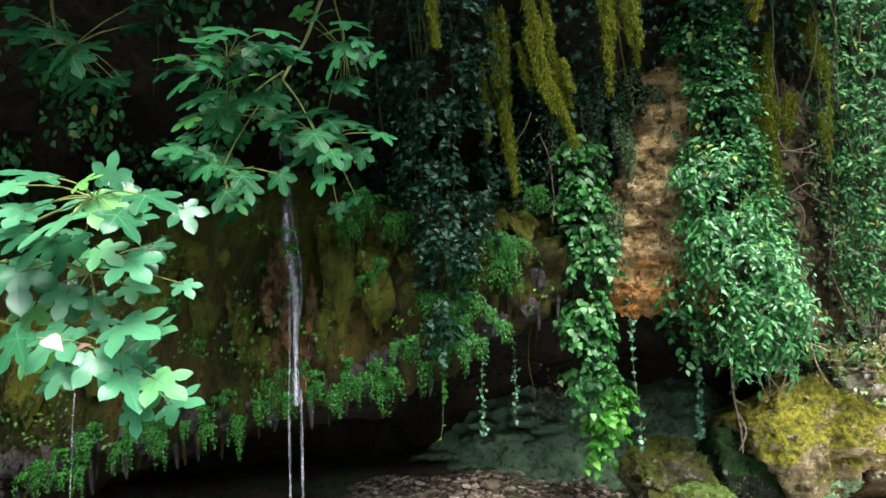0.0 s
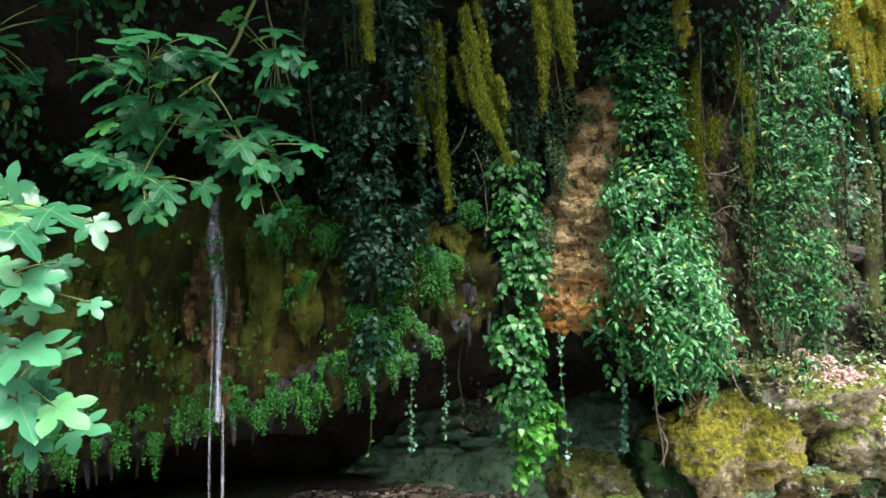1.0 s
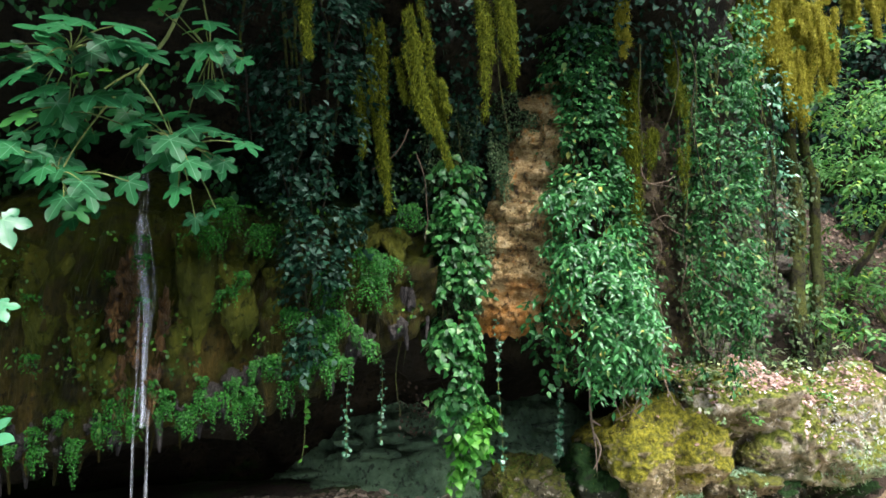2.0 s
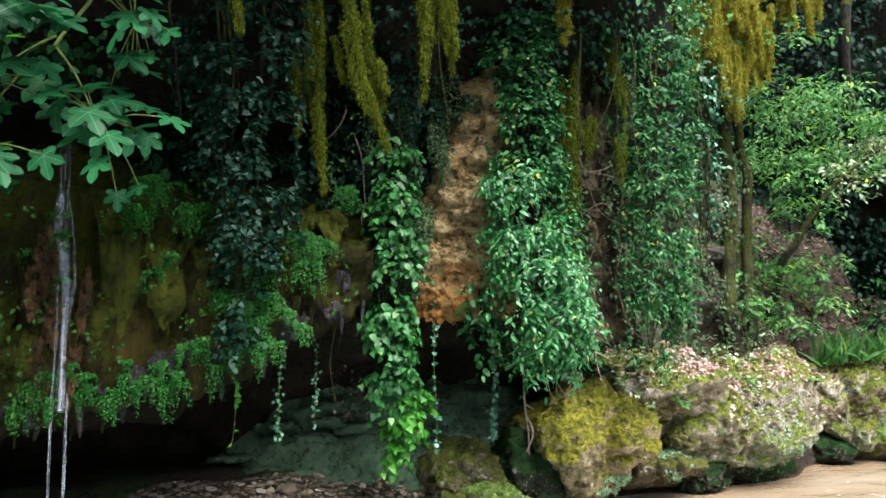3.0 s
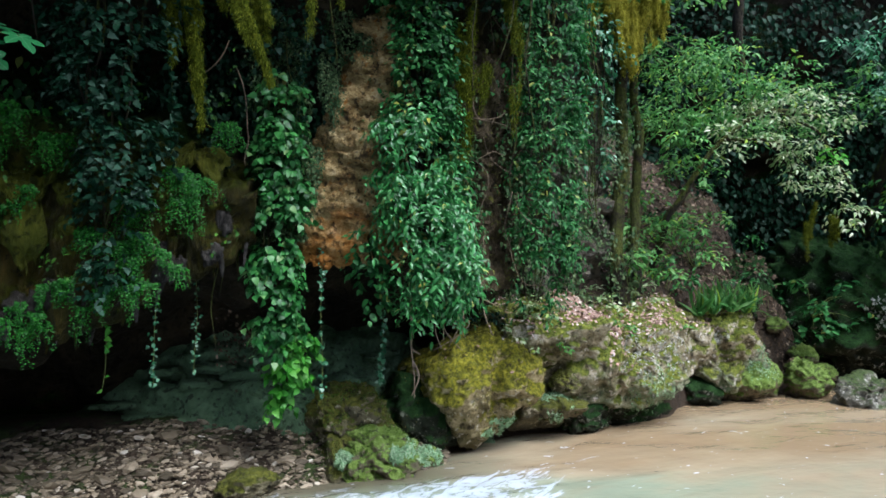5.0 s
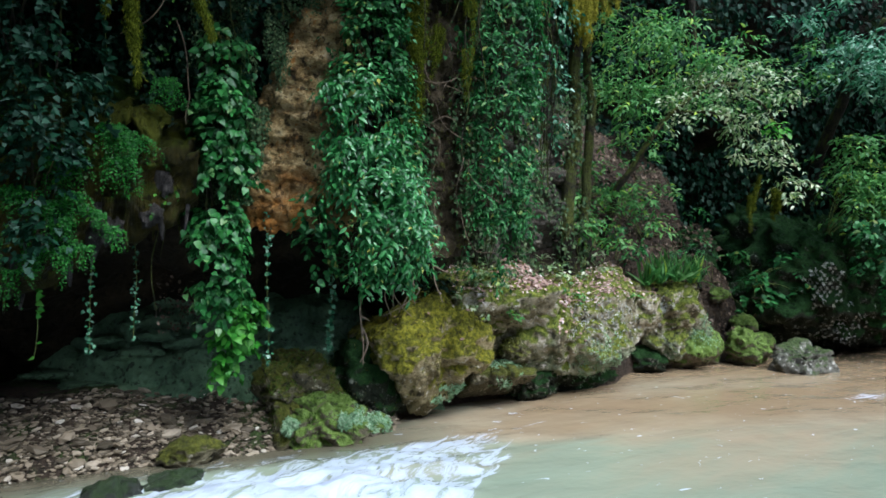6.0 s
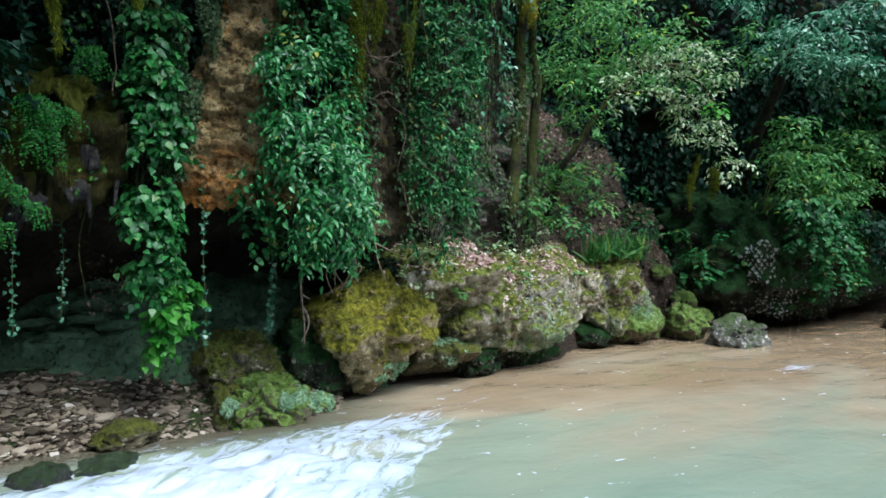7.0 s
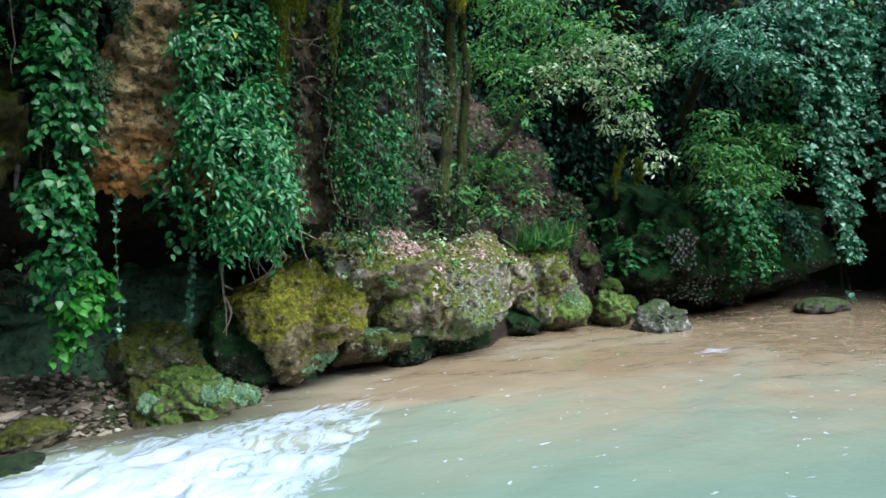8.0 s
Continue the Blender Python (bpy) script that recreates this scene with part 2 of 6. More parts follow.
# Greens taken near black for the overhang's shade; palest stop is skylight gloss.
SHADEIVY = pair("shaded_bluish_ivy_leaf", [(0.0, (0.003, 0.016, 0.007)), (0.5, (0.008, 0.036, 0.017)), (0.8, (0.018, 0.066, 0.034)), (1.0, (0.08, 0.135, 0.1))], rough=0.55, through_light=0.25, spec=0.1)
TEALIVY = pair("teal_ivy_leaf", [(0.0, (0.02, 0.1, 0.045)), (0.5, (0.06, 0.22, 0.1)), (0.82, (0.16, 0.38, 0.21)), (1.0, (0.38, 0.54, 0.4))], rough=0.42, through_light=0.3, spec=0.4)
VINE = pair("heart_vine_leaf", [(0.0, (0.014, 0.085, 0.016)), (0.5, (0.03, 0.15, 0.03)), (0.85, (0.055, 0.24, 0.045)), (1.0, (0.17, 0.3, 0.1))], rough=0.45, through_light=0.3, spec=0.4)
SPRING = pair("young_vine_leaf", [(0.0, (0.03, 0.16, 0.012)), (0.6, (0.06, 0.27, 0.024)), (1.0, (0.13, 0.38, 0.045))], rough=0.5, through_light=0.35, spec=0.3)
FERN = pair("maidenhair_fern", [(0.0, (0.007, 0.05, 0.006)), (0.5, (0.02, 0.135, 0.013)), (1.0, (0.06, 0.28, 0.028))], rough=0.5, through_light=0.35, spec=0.2)
TREE = pair("tree_leaf", [(0.0, (0.035, 0.13, 0.028)), (0.5, (0.085, 0.26, 0.055)), (0.9, (0.19, 0.4, 0.11)), (1.0, (0.34, 0.5, 0.04))], rough=0.5, through_light=0.4, spec=0.28)
PALE = pair("silvery_tree_leaf", [(0.0, (0.07, 0.15, 0.045)), (0.45, (0.2, 0.34, 0.12)), (0.8, (0.46, 0.54, 0.32)), (0.94, (0.68, 0.7, 0.5)), (1.0, (0.36, 0.54, 0.03))], rough=0.4, through_light=0.35, spec=0.5)
MOSS = leaf_mat("hanging_moss", [(0.0, (0.022, 0.034, 0.002)), (0.5, (0.075, 0.1, 0.006)), (1.0, (0.2, 0.22, 0.018))], True, rough=0.85, through_light=0.4, spec=0.08)
TUFAHERB = leaf_mat("tufa_herb", [(0.0, (0.012, 0.045, 0.006)), (0.6, (0.03, 0.11, 0.012)), (1.0, (0.08, 0.22, 0.02))], True, rough=0.5, through_light=0.3, spec=0.3)
OCHRE = leaf_mat("ochre_hanging_moss", [(0.0, (0.1, 0.1, 0.006)), (0.5, (0.28, 0.265, 0.018)), (1.0, (0.5, 0.46, 0.07))], True, rough=0.8, through_light=0.4, spec=0.1)

FALL, _nt, _b = tree_of("falling_water")
_b.inputs["Base Color"].default_value = (0.75, 0.8, 0.82, 1)
_b.inputs["Roughness"].default_value, _b.inputs["IOR"].default_value = 0.12, 1.33
_nt.links.new(ramp(_nt, noise_of(_nt, 30, 5, 0.7, (1, 1, 0.12)), [(0.4, (0.02,) * 3), (0.72, (0.2,) * 3)]), _b.inputs["Alpha"])

RIVER, _nt, _b = tree_of("river_water")
_tc = _nt.nodes.new("ShaderNodeTexCoord")
_sep = _nt.nodes.new("ShaderNodeSeparateXYZ")
_nt.links.new(_tc.outputs["Object"], _sep.inputs[0])
# silt makes the shallows by the bank tan and the deeper run green
_depth = maths(_nt, "ADD", maths(_nt, "MULTIPLY", _sep.outputs["Y"], 0.17), maths(_nt, "ADD", maths(_nt, "MULTIPLY", _sep.outputs["X"], 0.1), maths(_nt, "MULTIPLY", maths(_nt, "SUBTRACT", noise_of(_nt, 0.7, 6, 0.6, (0.5, 1, 1), 0.8), 0.5), 1.3)))
_wc = ramp(_nt, maths(_nt, "MULTIPLY", _depth, 0.5), [(0.3, (0.155, 0.205, 0.152)), (0.44, (0.2, 0.225, 0.16)), (0.58, (0.27, 0.222, 0.148)), (0.7, (0.22, 0.16, 0.095))])
_shore = maths(_nt, "MULTIPLY", ramp(_nt, maths(_nt, "MULTIPLY", _sep.outputs["Y"], 0.2), [(0.86, (0, 0, 0)), (0.93, (1, 1, 1))]), ramp(_nt, maths(_nt, "MULTIPLY", _sep.outputs["X"], 0.2), [(0.4, (1, 1, 1)), (0.58, (0, 0, 0))]))
_wc = mixed(_nt, maths(_nt, "MULTIPLY", _shore, 0.85), _wc, (0.075, 0.058, 0.036))
# foam of the rapid: along a line that runs from the near left into the pool
_along = maths(_nt, "SUBTRACT", _sep.outputs["X"], 0.8)
_mid = maths(_nt, "ADD", 3.14, maths(_nt, "MULTIPLY", _along, 0.57))
_half = maths(_nt, "MAXIMUM", 0.05, maths(_nt, "SUBTRACT", 1.3, maths(_nt, "MULTIPLY", _along, 0.52)))
_band = maths(_nt, "SUBTRACT", 1.0, maths(_nt, "DIVIDE", maths(_nt, "ABSOLUTE", maths(_nt, "SUBTRACT", _sep.outputs["Y"], _mid)), _half))
_fade = maths(_nt, "SUBTRACT", 1.3, maths(_nt, "MULTIPLY", _sep.outputs["X"], 0.42))
_foam = maths(_nt, "ADD", maths(_nt, "MINIMUM", maths(_nt, "MULTIPLY", _band, 2.2), maths(_nt, "MULTIPLY", _fade, 1.3)), maths(_nt, "MULTIPLY", maths(_nt, "SUBTRACT", noise_of(_nt, 6.0, 10, 0.72, (0.55, 1.4, 1), 1.0, -30), 0.5), 4.4))
_fmask = ramp(_nt, _foam, [(0.0, (0, 0, 0)), (0.2, (0.06, 0.06, 0.06)), (0.45, (0.5, 0.5, 0.5)), (1.0, (1, 1, 1))])
_spots = ramp(_nt, noise_of(_nt, 12.0, 3, 0.5, (0.6, 1.2, 1), 0.8), [(0.69, (0, 0, 0)), (0.73, (1, 1, 1))])
_wave = maths(_nt, "SUBTRACT", 0.9, maths(_nt, "ADD", maths(_nt, "MULTIPLY", maths(_nt, "ABSOLUTE", maths(_nt, "SUBTRACT", _sep.outputs["X"], 6.7)), 1.5), maths(_nt, "MULTIPLY", maths(_nt, "ABSOLUTE", maths(_nt, "SUBTRACT", _sep.outputs["Y"], 4.02)), 5.0)))
_wave = maths(_nt, "ADD", _wave, maths(_nt, "MULTIPLY", maths(_nt, "SUBTRACT", noise_of(_nt, 8.0, 5, 0.7, (0.5, 1.7, 1), 1.0), 0.5), 3.0))
_fmask = maths(_nt, "MAXIMUM", _fmask, ramp(_nt, _wave, [(0.35, (0, 0, 0)), (0.9, (0.7, 0.7, 0.7))]))
_fm = maths(_nt, "MAXIMUM", _fmask, maths(_nt, "MULTIPLY", _spots, 0.7))
_nt.links.new(mixed(_nt, _fm, _wc, (0.4, 0.45, 0.56)), _b.inputs["Base Color"])
_nt.links.new(ramp(_nt, _fm, [(0.0, (0.1,) * 3), (1.0, (0.6,) * 3)]), _b.inputs["Roughness"])
_b.inputs["IOR"].default_value = 1.33
bumped(_nt, _b, maths(_nt, "ADD", noise_of(_nt, 2.6, 3, 0.5, (0.7, 1.5, 1), 0.4), maths(_nt, "MULTIPLY", noise_of(_nt, 9.0, 3, 0.55, (0.8, 1.2, 1)), 0.4)), 0.22, 0.06)


# ---- mesh tools ----
def mesh_from(name, verts, faces, material, smooth=True):
    me = bpy.data.meshes.new(name)
    me.from_pydata([tuple(v) for v in np.asarray(verts, float).tolist()], [], faces)
    me.materials.append(material)
    if smooth:
        me.polygons.foreach_set("use_smooth", [True] * len(me.polygons))
    me.update()
    return me


def thing(name, base, label, category, group="", kind=""):
    ob = new(name)
    ob.empty_display_size = 0.1
    ob.location = base
    return tagged(ob, label, category, group, kind)


def base_of(ob):
    at = Vector((0, 0, 0))
    while ob:
        at += ob.location
        ob = ob.parent
    return at


def part(name, me, parent, label="", kind=""):
    """One mesh in world places under a thing or a part."""
    ob = new(name, me)
    at = base_of(parent)
    me.transform(Matrix.Translation(-at))
    ob.parent = parent
    return tagged(ob, label, "", "", kind)


def piece(name, me, parent, m):
    """One of many alike pieces that share a mesh, at the world pose m."""
    ob = new(name, me)
    ob.parent = parent
    ob.matrix_basis = Matrix.Translation(-base_of(parent)) @ m
    return ob


def tube(points, radii, sides=6):
    pts = [Vector(p) for p in points]
    verts, faces = [], []
    for i, p in enumerate(pts):
        way = (pts[min(i + 1, len(pts) - 1)] - pts[max(i - 1, 0)]).normalized()
        side = way.cross(Vector((0.3, 1, 0.2))).normalized()
        up = side.cross(way)
        for k in range(sides):
            a = 2 * math.pi * k / sides
            verts.append(p + radii[i] * (math.cos(a) * side + math.sin(a) * up))
    for i in range(len(pts) - 1):
        for k in range(sides):
            a, b = i * sides + k, i * sides + (k + 1) % sides
            faces.append((a, b, b + sides, a + sides))
    faces += [tuple(range(sides))[::-1], tuple(len(verts) - sides + k for k in range(sides))]
    return verts, faces


def joined(pieces):
    verts, faces = [], []
    for v, f in pieces:
        n = len(verts)
        verts += list(v)
        faces += [tuple(i + n for i in q) for q in f]
    return verts, faces


def bent(points, steps=8, wobble=0.0, seed=0):
    """A smooth line through the given points."""
    p = [Vector(q) for q in points]
    out = []
    for i in range(len(p) - 1):
        a, b, c, d = p[max(i - 1, 0)], p[i], p[i + 1], p[min(i + 2, len(p) - 1)]
        for s in range(steps):
            t = s / steps
            out.append(0.5 * (2 * b + (c - a) * t + (2 * a - 5 * b + 4 * c - d) * t * t + (3 * b - a - 3 * c + d) * t ** 3))
    out.append(p[-1])
    if wobble:
        out = [q + wobble * noise.noise_vector(q * 3 + Vector((seed, seed * 2, 0))) for q in out]
    return out


def taper(n, a, b):
    return [a + (b - a) * i / max(1, n - 1) for i in range(n)]


# leaf outlines: half of the blade from base to tip as (across, along); the midrib is lower than the edges
def blade(half, fold=0.18, droop=0.15):
    mid = [(0.0, y) for _, y in half]
    verts = [(0, y, -droop * y * y) for _, y in mid]
    n = len(half)
    verts += [(x, y, fold * x - droop * y * y) for x, y in half]
    verts += [(-x, y, fold * x - droop * y * y) for x, y in half]
    faces = []
    for i in range(n - 1):
        faces.append((i, n + i, n + i + 1, i + 1))
        faces.append((i + 1, 2 * n + i + 1, 2 * n + i, i))
    return np.array(verts, float), faces


IVY_LEAF = blade([(0.02, 0.0), (0.42, 0.08), (0.3, 0.34), (0.36, 0.5), (0.14, 0.74), (0.01, 1.0)], 0.25)
HEART_LEAF = blade([(0.2, -0.1), (0.42, 0.08), (0.4, 0.36), (0.2, 0.7), (0.01, 1.0)], 0.2, 0.25)
OVAL_LEAF = blade([(0.02, 0.0), (0.3, 0.28), (0.27, 0.62), (0.01, 1.0)], 0.25, 0.2)
NARROW_LEAF = blade([(0.02, 0.0), (0.19, 0.3), (0.16, 0.65), (0.01, 1.0)], 0.25, 0.25)
BROAD_LEAF = blade([(0.02, 0.0), (0.13, 0.14), (0.2, 0.36), (0.19, 0.58), (0.1, 0.82), (0.01, 1.0)], 0.35, 0.3)
STRAP_LEAF = blade([(0.02, 0.0), (0.05, 0.3), (0.055, 0.6), (0.035, 0.85), (0.01, 1.0)], 0.5, 0.75)


LOBES = ((-118, 0.48, 0.85), (-58, 0.7, 1.05), (0, 0.85, 1.1), (58, 0.68, 1.05), (118, 0.5, 0.85))


def fig_leaf():
    """A five-lobed fig blade in one piece: rounded lobes, deep bays between them, pale raised veins."""
    def lift(x, y):
        d = math.hypot(x, y - 0.2)
        return -0.22 * d * d + 0.04 * math.sin(7 * x) * d
    verts, faces = [(0.0, 0.2, 0.0)], []
    side = [(0.13, 0.46), (0.175, 0.6), (0.165, 0.74), (0.095, 0.89), (0.03, 0.97)]
    bays = []
    for a in (-172, -92, -31, 31, 92, 172):
        d = 0.36 if abs(a) < 100 else 0.22
        p = (d * math.sin(radians(a)), 0.2 + d * math.cos(radians(a)))
        bays.append(len(verts))
        verts.append((p[0], p[1], lift(*p) + 0.02))
    ribs = []
    for k, (a, length, wide) in enumerate(LOBES):
        ca, sa = math.cos(radians(a)), math.sin(radians(a))
        def put(w, l, up):
            p = (sa * l + ca * w, 0.2 + ca * l - sa * w)
            verts.append((p[0], p[1], lift(*p) + up))
            return len(verts) - 1
        mid = [put(0, 0.3 * length, -0.012)] + [put(0, l * length, -0.012) for _, l in side]
        low = [bays[k]] + [put(-w * wide, l * length, 0.02) for w, l in side]
        high = [bays[k + 1]] + [put(w * wide, l * length, 0.02) for w, l in side]
        tip = put(0, length, 0)
        for edge, flip in ((low, False), (high, True)):
            chain = [(0, mid[0], edge[0])] + [(mid[i], mid[i + 1], edge[i + 1], edge[i]) for i in range(len(side))] + [(mid[-1], tip, edge[-1])]
            faces += [q[::-1] if flip else q for q in chain]
        ribs.append([0] + mid + [tip])
    blade_faces = len(faces)
    for (a, length, wide), rib in zip(LOBES, ribs):
        ca, sa = math.cos(radians(a)), math.sin(radians(a))
        n = len(verts)
        for i, j in enumerate(rib):
            x, y, z = verts[j]
            w = 0.013 * (1 - i / len(rib)) + 0.002
            verts += [(x - ca * w, y + sa * w, z + 0.006), (x + ca * w, y - sa * w, z + 0.006)]
        faces += [(n + 2 * i, n + 2 * i + 1, n + 2 * i + 3, n + 2 * i + 2) for i in range(len(rib) - 1)]
    return np.array(verts), faces, blade_faces


FIG_LEAF = fig_leaf()


def posed(pos, tip, normal, size):
    """Turns for many leaves: each row's tip way and rough normal."""
    y = tip / np.linalg.norm(tip, axis=1, keepdims=True)
    x = np.cross(y, normal)
    x /= np.linalg.norm(x, axis=1, keepdims=True) + 1e-9
    z = np.cross(x, y)
    return np.stack([x, y, z], -1) * np.asarray(size)[:, None, None], pos


def massed(name, leaf, pos, tip, normal, size, material):
    lv, lf = leaf
    turn, at = posed(pos, tip, normal, size)
    verts = (np.einsum("nij,vj->nvi", turn, lv) + at[:, None]).reshape(-1, 3)
    k = len(lv)
    faces = [tuple(i + n * k for i in q) for n in range(len(at)) for q in lf]
    return mesh_from(name, verts, faces, material)


def scattered(name, leaf, pos, tip, normal, size, mats, parent, singles=0):
    """Leaves of a plant: the foremost ones as pieces of their own, the rest as one mass."""
    order = np.argsort(pos[:, 1])
    one, rest = order[:singles], order[singles:]
    if singles:
        me = mesh_from(name, leaf[0], leaf[1], mats[0])
        turn, at = posed(pos[one], tip[one], normal[one], size[one])
        for t, a in zip(turn, at):
            m = Matrix(t.tolist()).to_4x4()
            m.translation = Vector(a)
            piece(name, me, parent, m)
    if len(rest):
        part("foliage", massed("foliage", leaf, pos[rest], tip[rest], normal[rest], size[rest], mats[1]), parent, kind="stuff")


def rock(name, centre, size, seed, material, squash=None, rough=0.16, detail=5, cuts=5, flat=0.75, box=1.0, crack=0.07):
    """A weathered block: a ball, squared up and cut by planes, then broken by cracks and by noise at three scales."""
    r = np.random.default_rng(seed)
    bm = bmesh.new()
    bmesh.ops.create_icosphere(bm, subdivisions=detail, radius=1.0)
    planes = [(Vector(r.normal(size=3)).normalized(), r.uniform(flat, flat + 0.2)) for _ in range(cuts)]
    off = Vector(r.uniform(-50, 50, 3))
    mean = (size[0] * size[1] * size[2]) ** (1 / 3)
    for v in bm.verts:
        q = v.co.copy()
        p = Vector([math.copysign(abs(c) ** box, c) for c in q])
        for n, d in planes:
            h = p.dot(n)
            if h > d:
                p -= n * (h - d) * 0.85
        w = Vector((q.x * size[0], q.y * size[1], q.z * size[2])) / mean
        h = rough * noise.fractal(w * 1.5 + off, 0.9, 2.0, 3) + rough * 0.5 * noise.fractal(w * 4 + off, 0.8, 2.0, 4)
        h -= rough * 0.4 * abs(noise.noise(w * 9 - off)) + rough * 0.2 * abs(noise.noise(w * 21 + off))
        f = noise.voronoi(w * 1.7 + 0.35 * noise.noise_vector(w * 3 + off) + off)[0]
        h -= crack * max(0.0, 1 - (f[1] - f[0]) / 0.16)
        p *= 1 + h
        v.co = Vector((p.x * size[0], p.y * size[1], p.z * size[2])) + Vector(centre)
        if squash:
            v.co = squash(v.co)
    me = bpy.data.meshes.new(name)
    bm.to_mesh(me)
    bm.free()
    me.materials.append(material)
    me.polygons.foreach_set("use_smooth", [True] * len(me.polygons))
    return me


def hewn(name, centre, faces, seed, material, rough=0.1, detail=6, soft=16, crack=0.05, squash=None):
    """A broken block: flat faces (a way out and its distance) with worn arrises, then joints, ledges and pits."""
    off = Vector(np.random.default_rng(seed).uniform(-50, 50, 3))
    ways = np.array([f[:3] for f in faces], float)
    ways /= np.linalg.norm(ways, axis=1, keepdims=True)
    dist = np.array([f[3] for f in faces])
    bm = bmesh.new()
    bmesh.ops.create_icosphere(bm, subdivisions=detail, radius=1.0)
    dirs = np.array([v.co for v in bm.verts])
    reach = (np.maximum(0.0, dirs @ ways.T / dist) ** soft).sum(1) ** (-1.0 / soft)
    for v, r in zip(bm.verts, reach):
        w = v.co * float(r)
        h = rough * noise.fractal(w * 2.6 + off, 0.9, 2.1, 3) + rough * 0.45 * noise.fractal(w * 8 + off, 0.8, 2.1, 3)
        h -= rough * 0.3 * abs(noise.noise(w * 19 - off)) + rough * 0.18 * abs(noise.noise(w * 43 + off))
        f = noise.voronoi(w * 2.7 + 0.3 * noise.noise_vector(w * 5 + off) + off)[0]
        h -= crack * max(0.0, 1 - (f[1] - f[0]) / 0.13)
        v.co = w * (1 + 0.3 * h / float(r)) + v.co * (0.7 * h) + Vector(centre)
        if squash:
            v.co = squash(v.co)
    me = bpy.data.meshes.new(name)
    bm.to_mesh(me)
    bm.free()
    me.materials.append(material)
    me.polygons.foreach_set("use_smooth", [True] * len(me.polygons))
    return me


def lofted(name, rows, material, amount=0.15, scale=1.2, flute=0.0, seed=0, closed=False):
    """A skin over rows of places, roughened along its normals. flute: depth of upright ribs."""
    grid = np.array(rows)
    a, b, _ = grid.shape
    du, dv = np.gradient(grid, axis=0), np.gradient(grid, axis=1)
    nor = np.cross(du, dv)
    nor /= np.linalg.norm(nor, axis=2, keepdims=True) + 1e-9
    out = grid.copy()
    off = Vector((seed * 3.7, seed * 1.3, seed * 2.1))
    for i in range(a):
        for j in range(b):
            p = Vector(grid[i, j])
            h = amount * noise.fractal(p * scale + off, 0.9, 2.1, 6) + amount * 0.5 * abs(noise.noise(p * scale * 3 - off)) - amount * 0.3 * abs(noise.noise(p * scale * 7 + off)) - amount * 0.18 * abs(noise.noise(p * scale * 15 - off))
            if flute:
                h += flute * (0.5 - abs(noise.noise(Vector((p.x * 3.2 + 0.25 * math.sin(p.z * 2), p.z * 0.35, seed))) * 2)) + flute * 0.4 * noise.noise(Vector((p.x * 9, p.z * 0.9, seed + 4)))
            out[i, j] += nor[i, j] * h
    faces = [(i * b + j, (i + 1) * b + j, (i + 1) * b + j + 1, i * b + j + 1) for i in range(a - 1) for j in range(b - 1)]
    return mesh_from(name, out.reshape(-1, 3), faces, material)


def smooth_rows(stations, profiles, n_along, n_up):
    """Interpolates profiles of (out, height) between plan stations (x, y, way out in degrees)."""
    def cat(p, n):
        p = np.array(p, float)
        t = np.linspace(0, len(p) - 1, n)
        i = np.clip(t.astype(int), 0, len(p) - 2)
        f = (t - i)[:, None]
        g = np.clip(np.stack([i - 1, i, i + 1, i + 2]), 0, len(p) - 1)
        q0, q1, q2, q3 = (p[k] for k in g)
        return 0.5 * (2 * q1 + (q2 - q0) * f + (2 * q0 - 5 * q1 + 4 * q2 - q3) * f ** 2 + (3 * q1 - q0 - 3 * q2 + q3) * f ** 3)
    st = cat(stations, n_along)
    prof = cat([np.ravel(p) for p in profiles], n_along)
    rows = []
    for (x, y, a), p in zip(st, prof):
        q = cat(p.reshape(-1, 2), n_up)
        ox, oy = math.cos(radians(a)), math.sin(radians(a))
        rows.append([(x + ox * d, y + oy * d, z) for d, z in q])
    return rows


# ---- ground, river, cliff ----
def sstep(a, b, v):
    t = min(1.0, max(0.0, (v - a) / (b - a)))
    return t * t * (3 - 2 * t)


def ground_z(x, y):
    bed = -0.55
    gravel = -0.35 + 0.42 * sstep(4.3, 4.95, y) + 0.34 * sstep(4.7, 5.7, y)
    gravel -= 0.35 * sstep(2.1, 2.6, x) * sstep(5.5, 5.1, y)
    rim = 5.38 + 0.4 * sstep(4.8, 5.5, x)
    hill = -0.5 + 1.68 * sstep(rim, rim + 0.3, y) + max(0.0, y - rim - 0.15) * 1.1
    mud = -0.5 + 1.7 * sstep(5.6, 6.8, y) + max(0.0, y - 6.5) * 1.1
    cave = -0.4 + 0.7 * sstep(5.4, 7.0, y)
    z = gravel
    z = z + (hill - z) * sstep(2.4, 3.6, x)
    z = z + (mud - z) * sstep(6.0, 7.0, x + 0.6 * noise.noise(Vector((x * 1.3, y * 1.3, 5.0))))
    z = z + (cave - z) * sstep(7.4, 9.0, x + 0.7 * noise.noise(Vector((x * 1.1, y * 1.1, 7.0))))
    # Unseen bank behind the camera, added to cut low skylight from the front.
    far = 0.5 * sstep(-1.2, -2.2, y) + 0.85 * max(0.0, -2.4 - y) * (1 if y > -14 else 0) + (9.9 if y <= -14 else 0)
    z = bed + far if y < 3.0 else z
    rough = 0.05 + 0.22 * sstep(3.2, 4.2, x) * sstep(5.8, 6.5, y)
    return z + rough * noise.fractal(Vector((x * 1.5, y * 1.5, 3.0)), 0.9, 2.1, 4) + 0.5 * (rough - 0.05) * noise.fractal(Vector((x * 5, y * 5, 8.0)), 0.9, 2.1, 4)


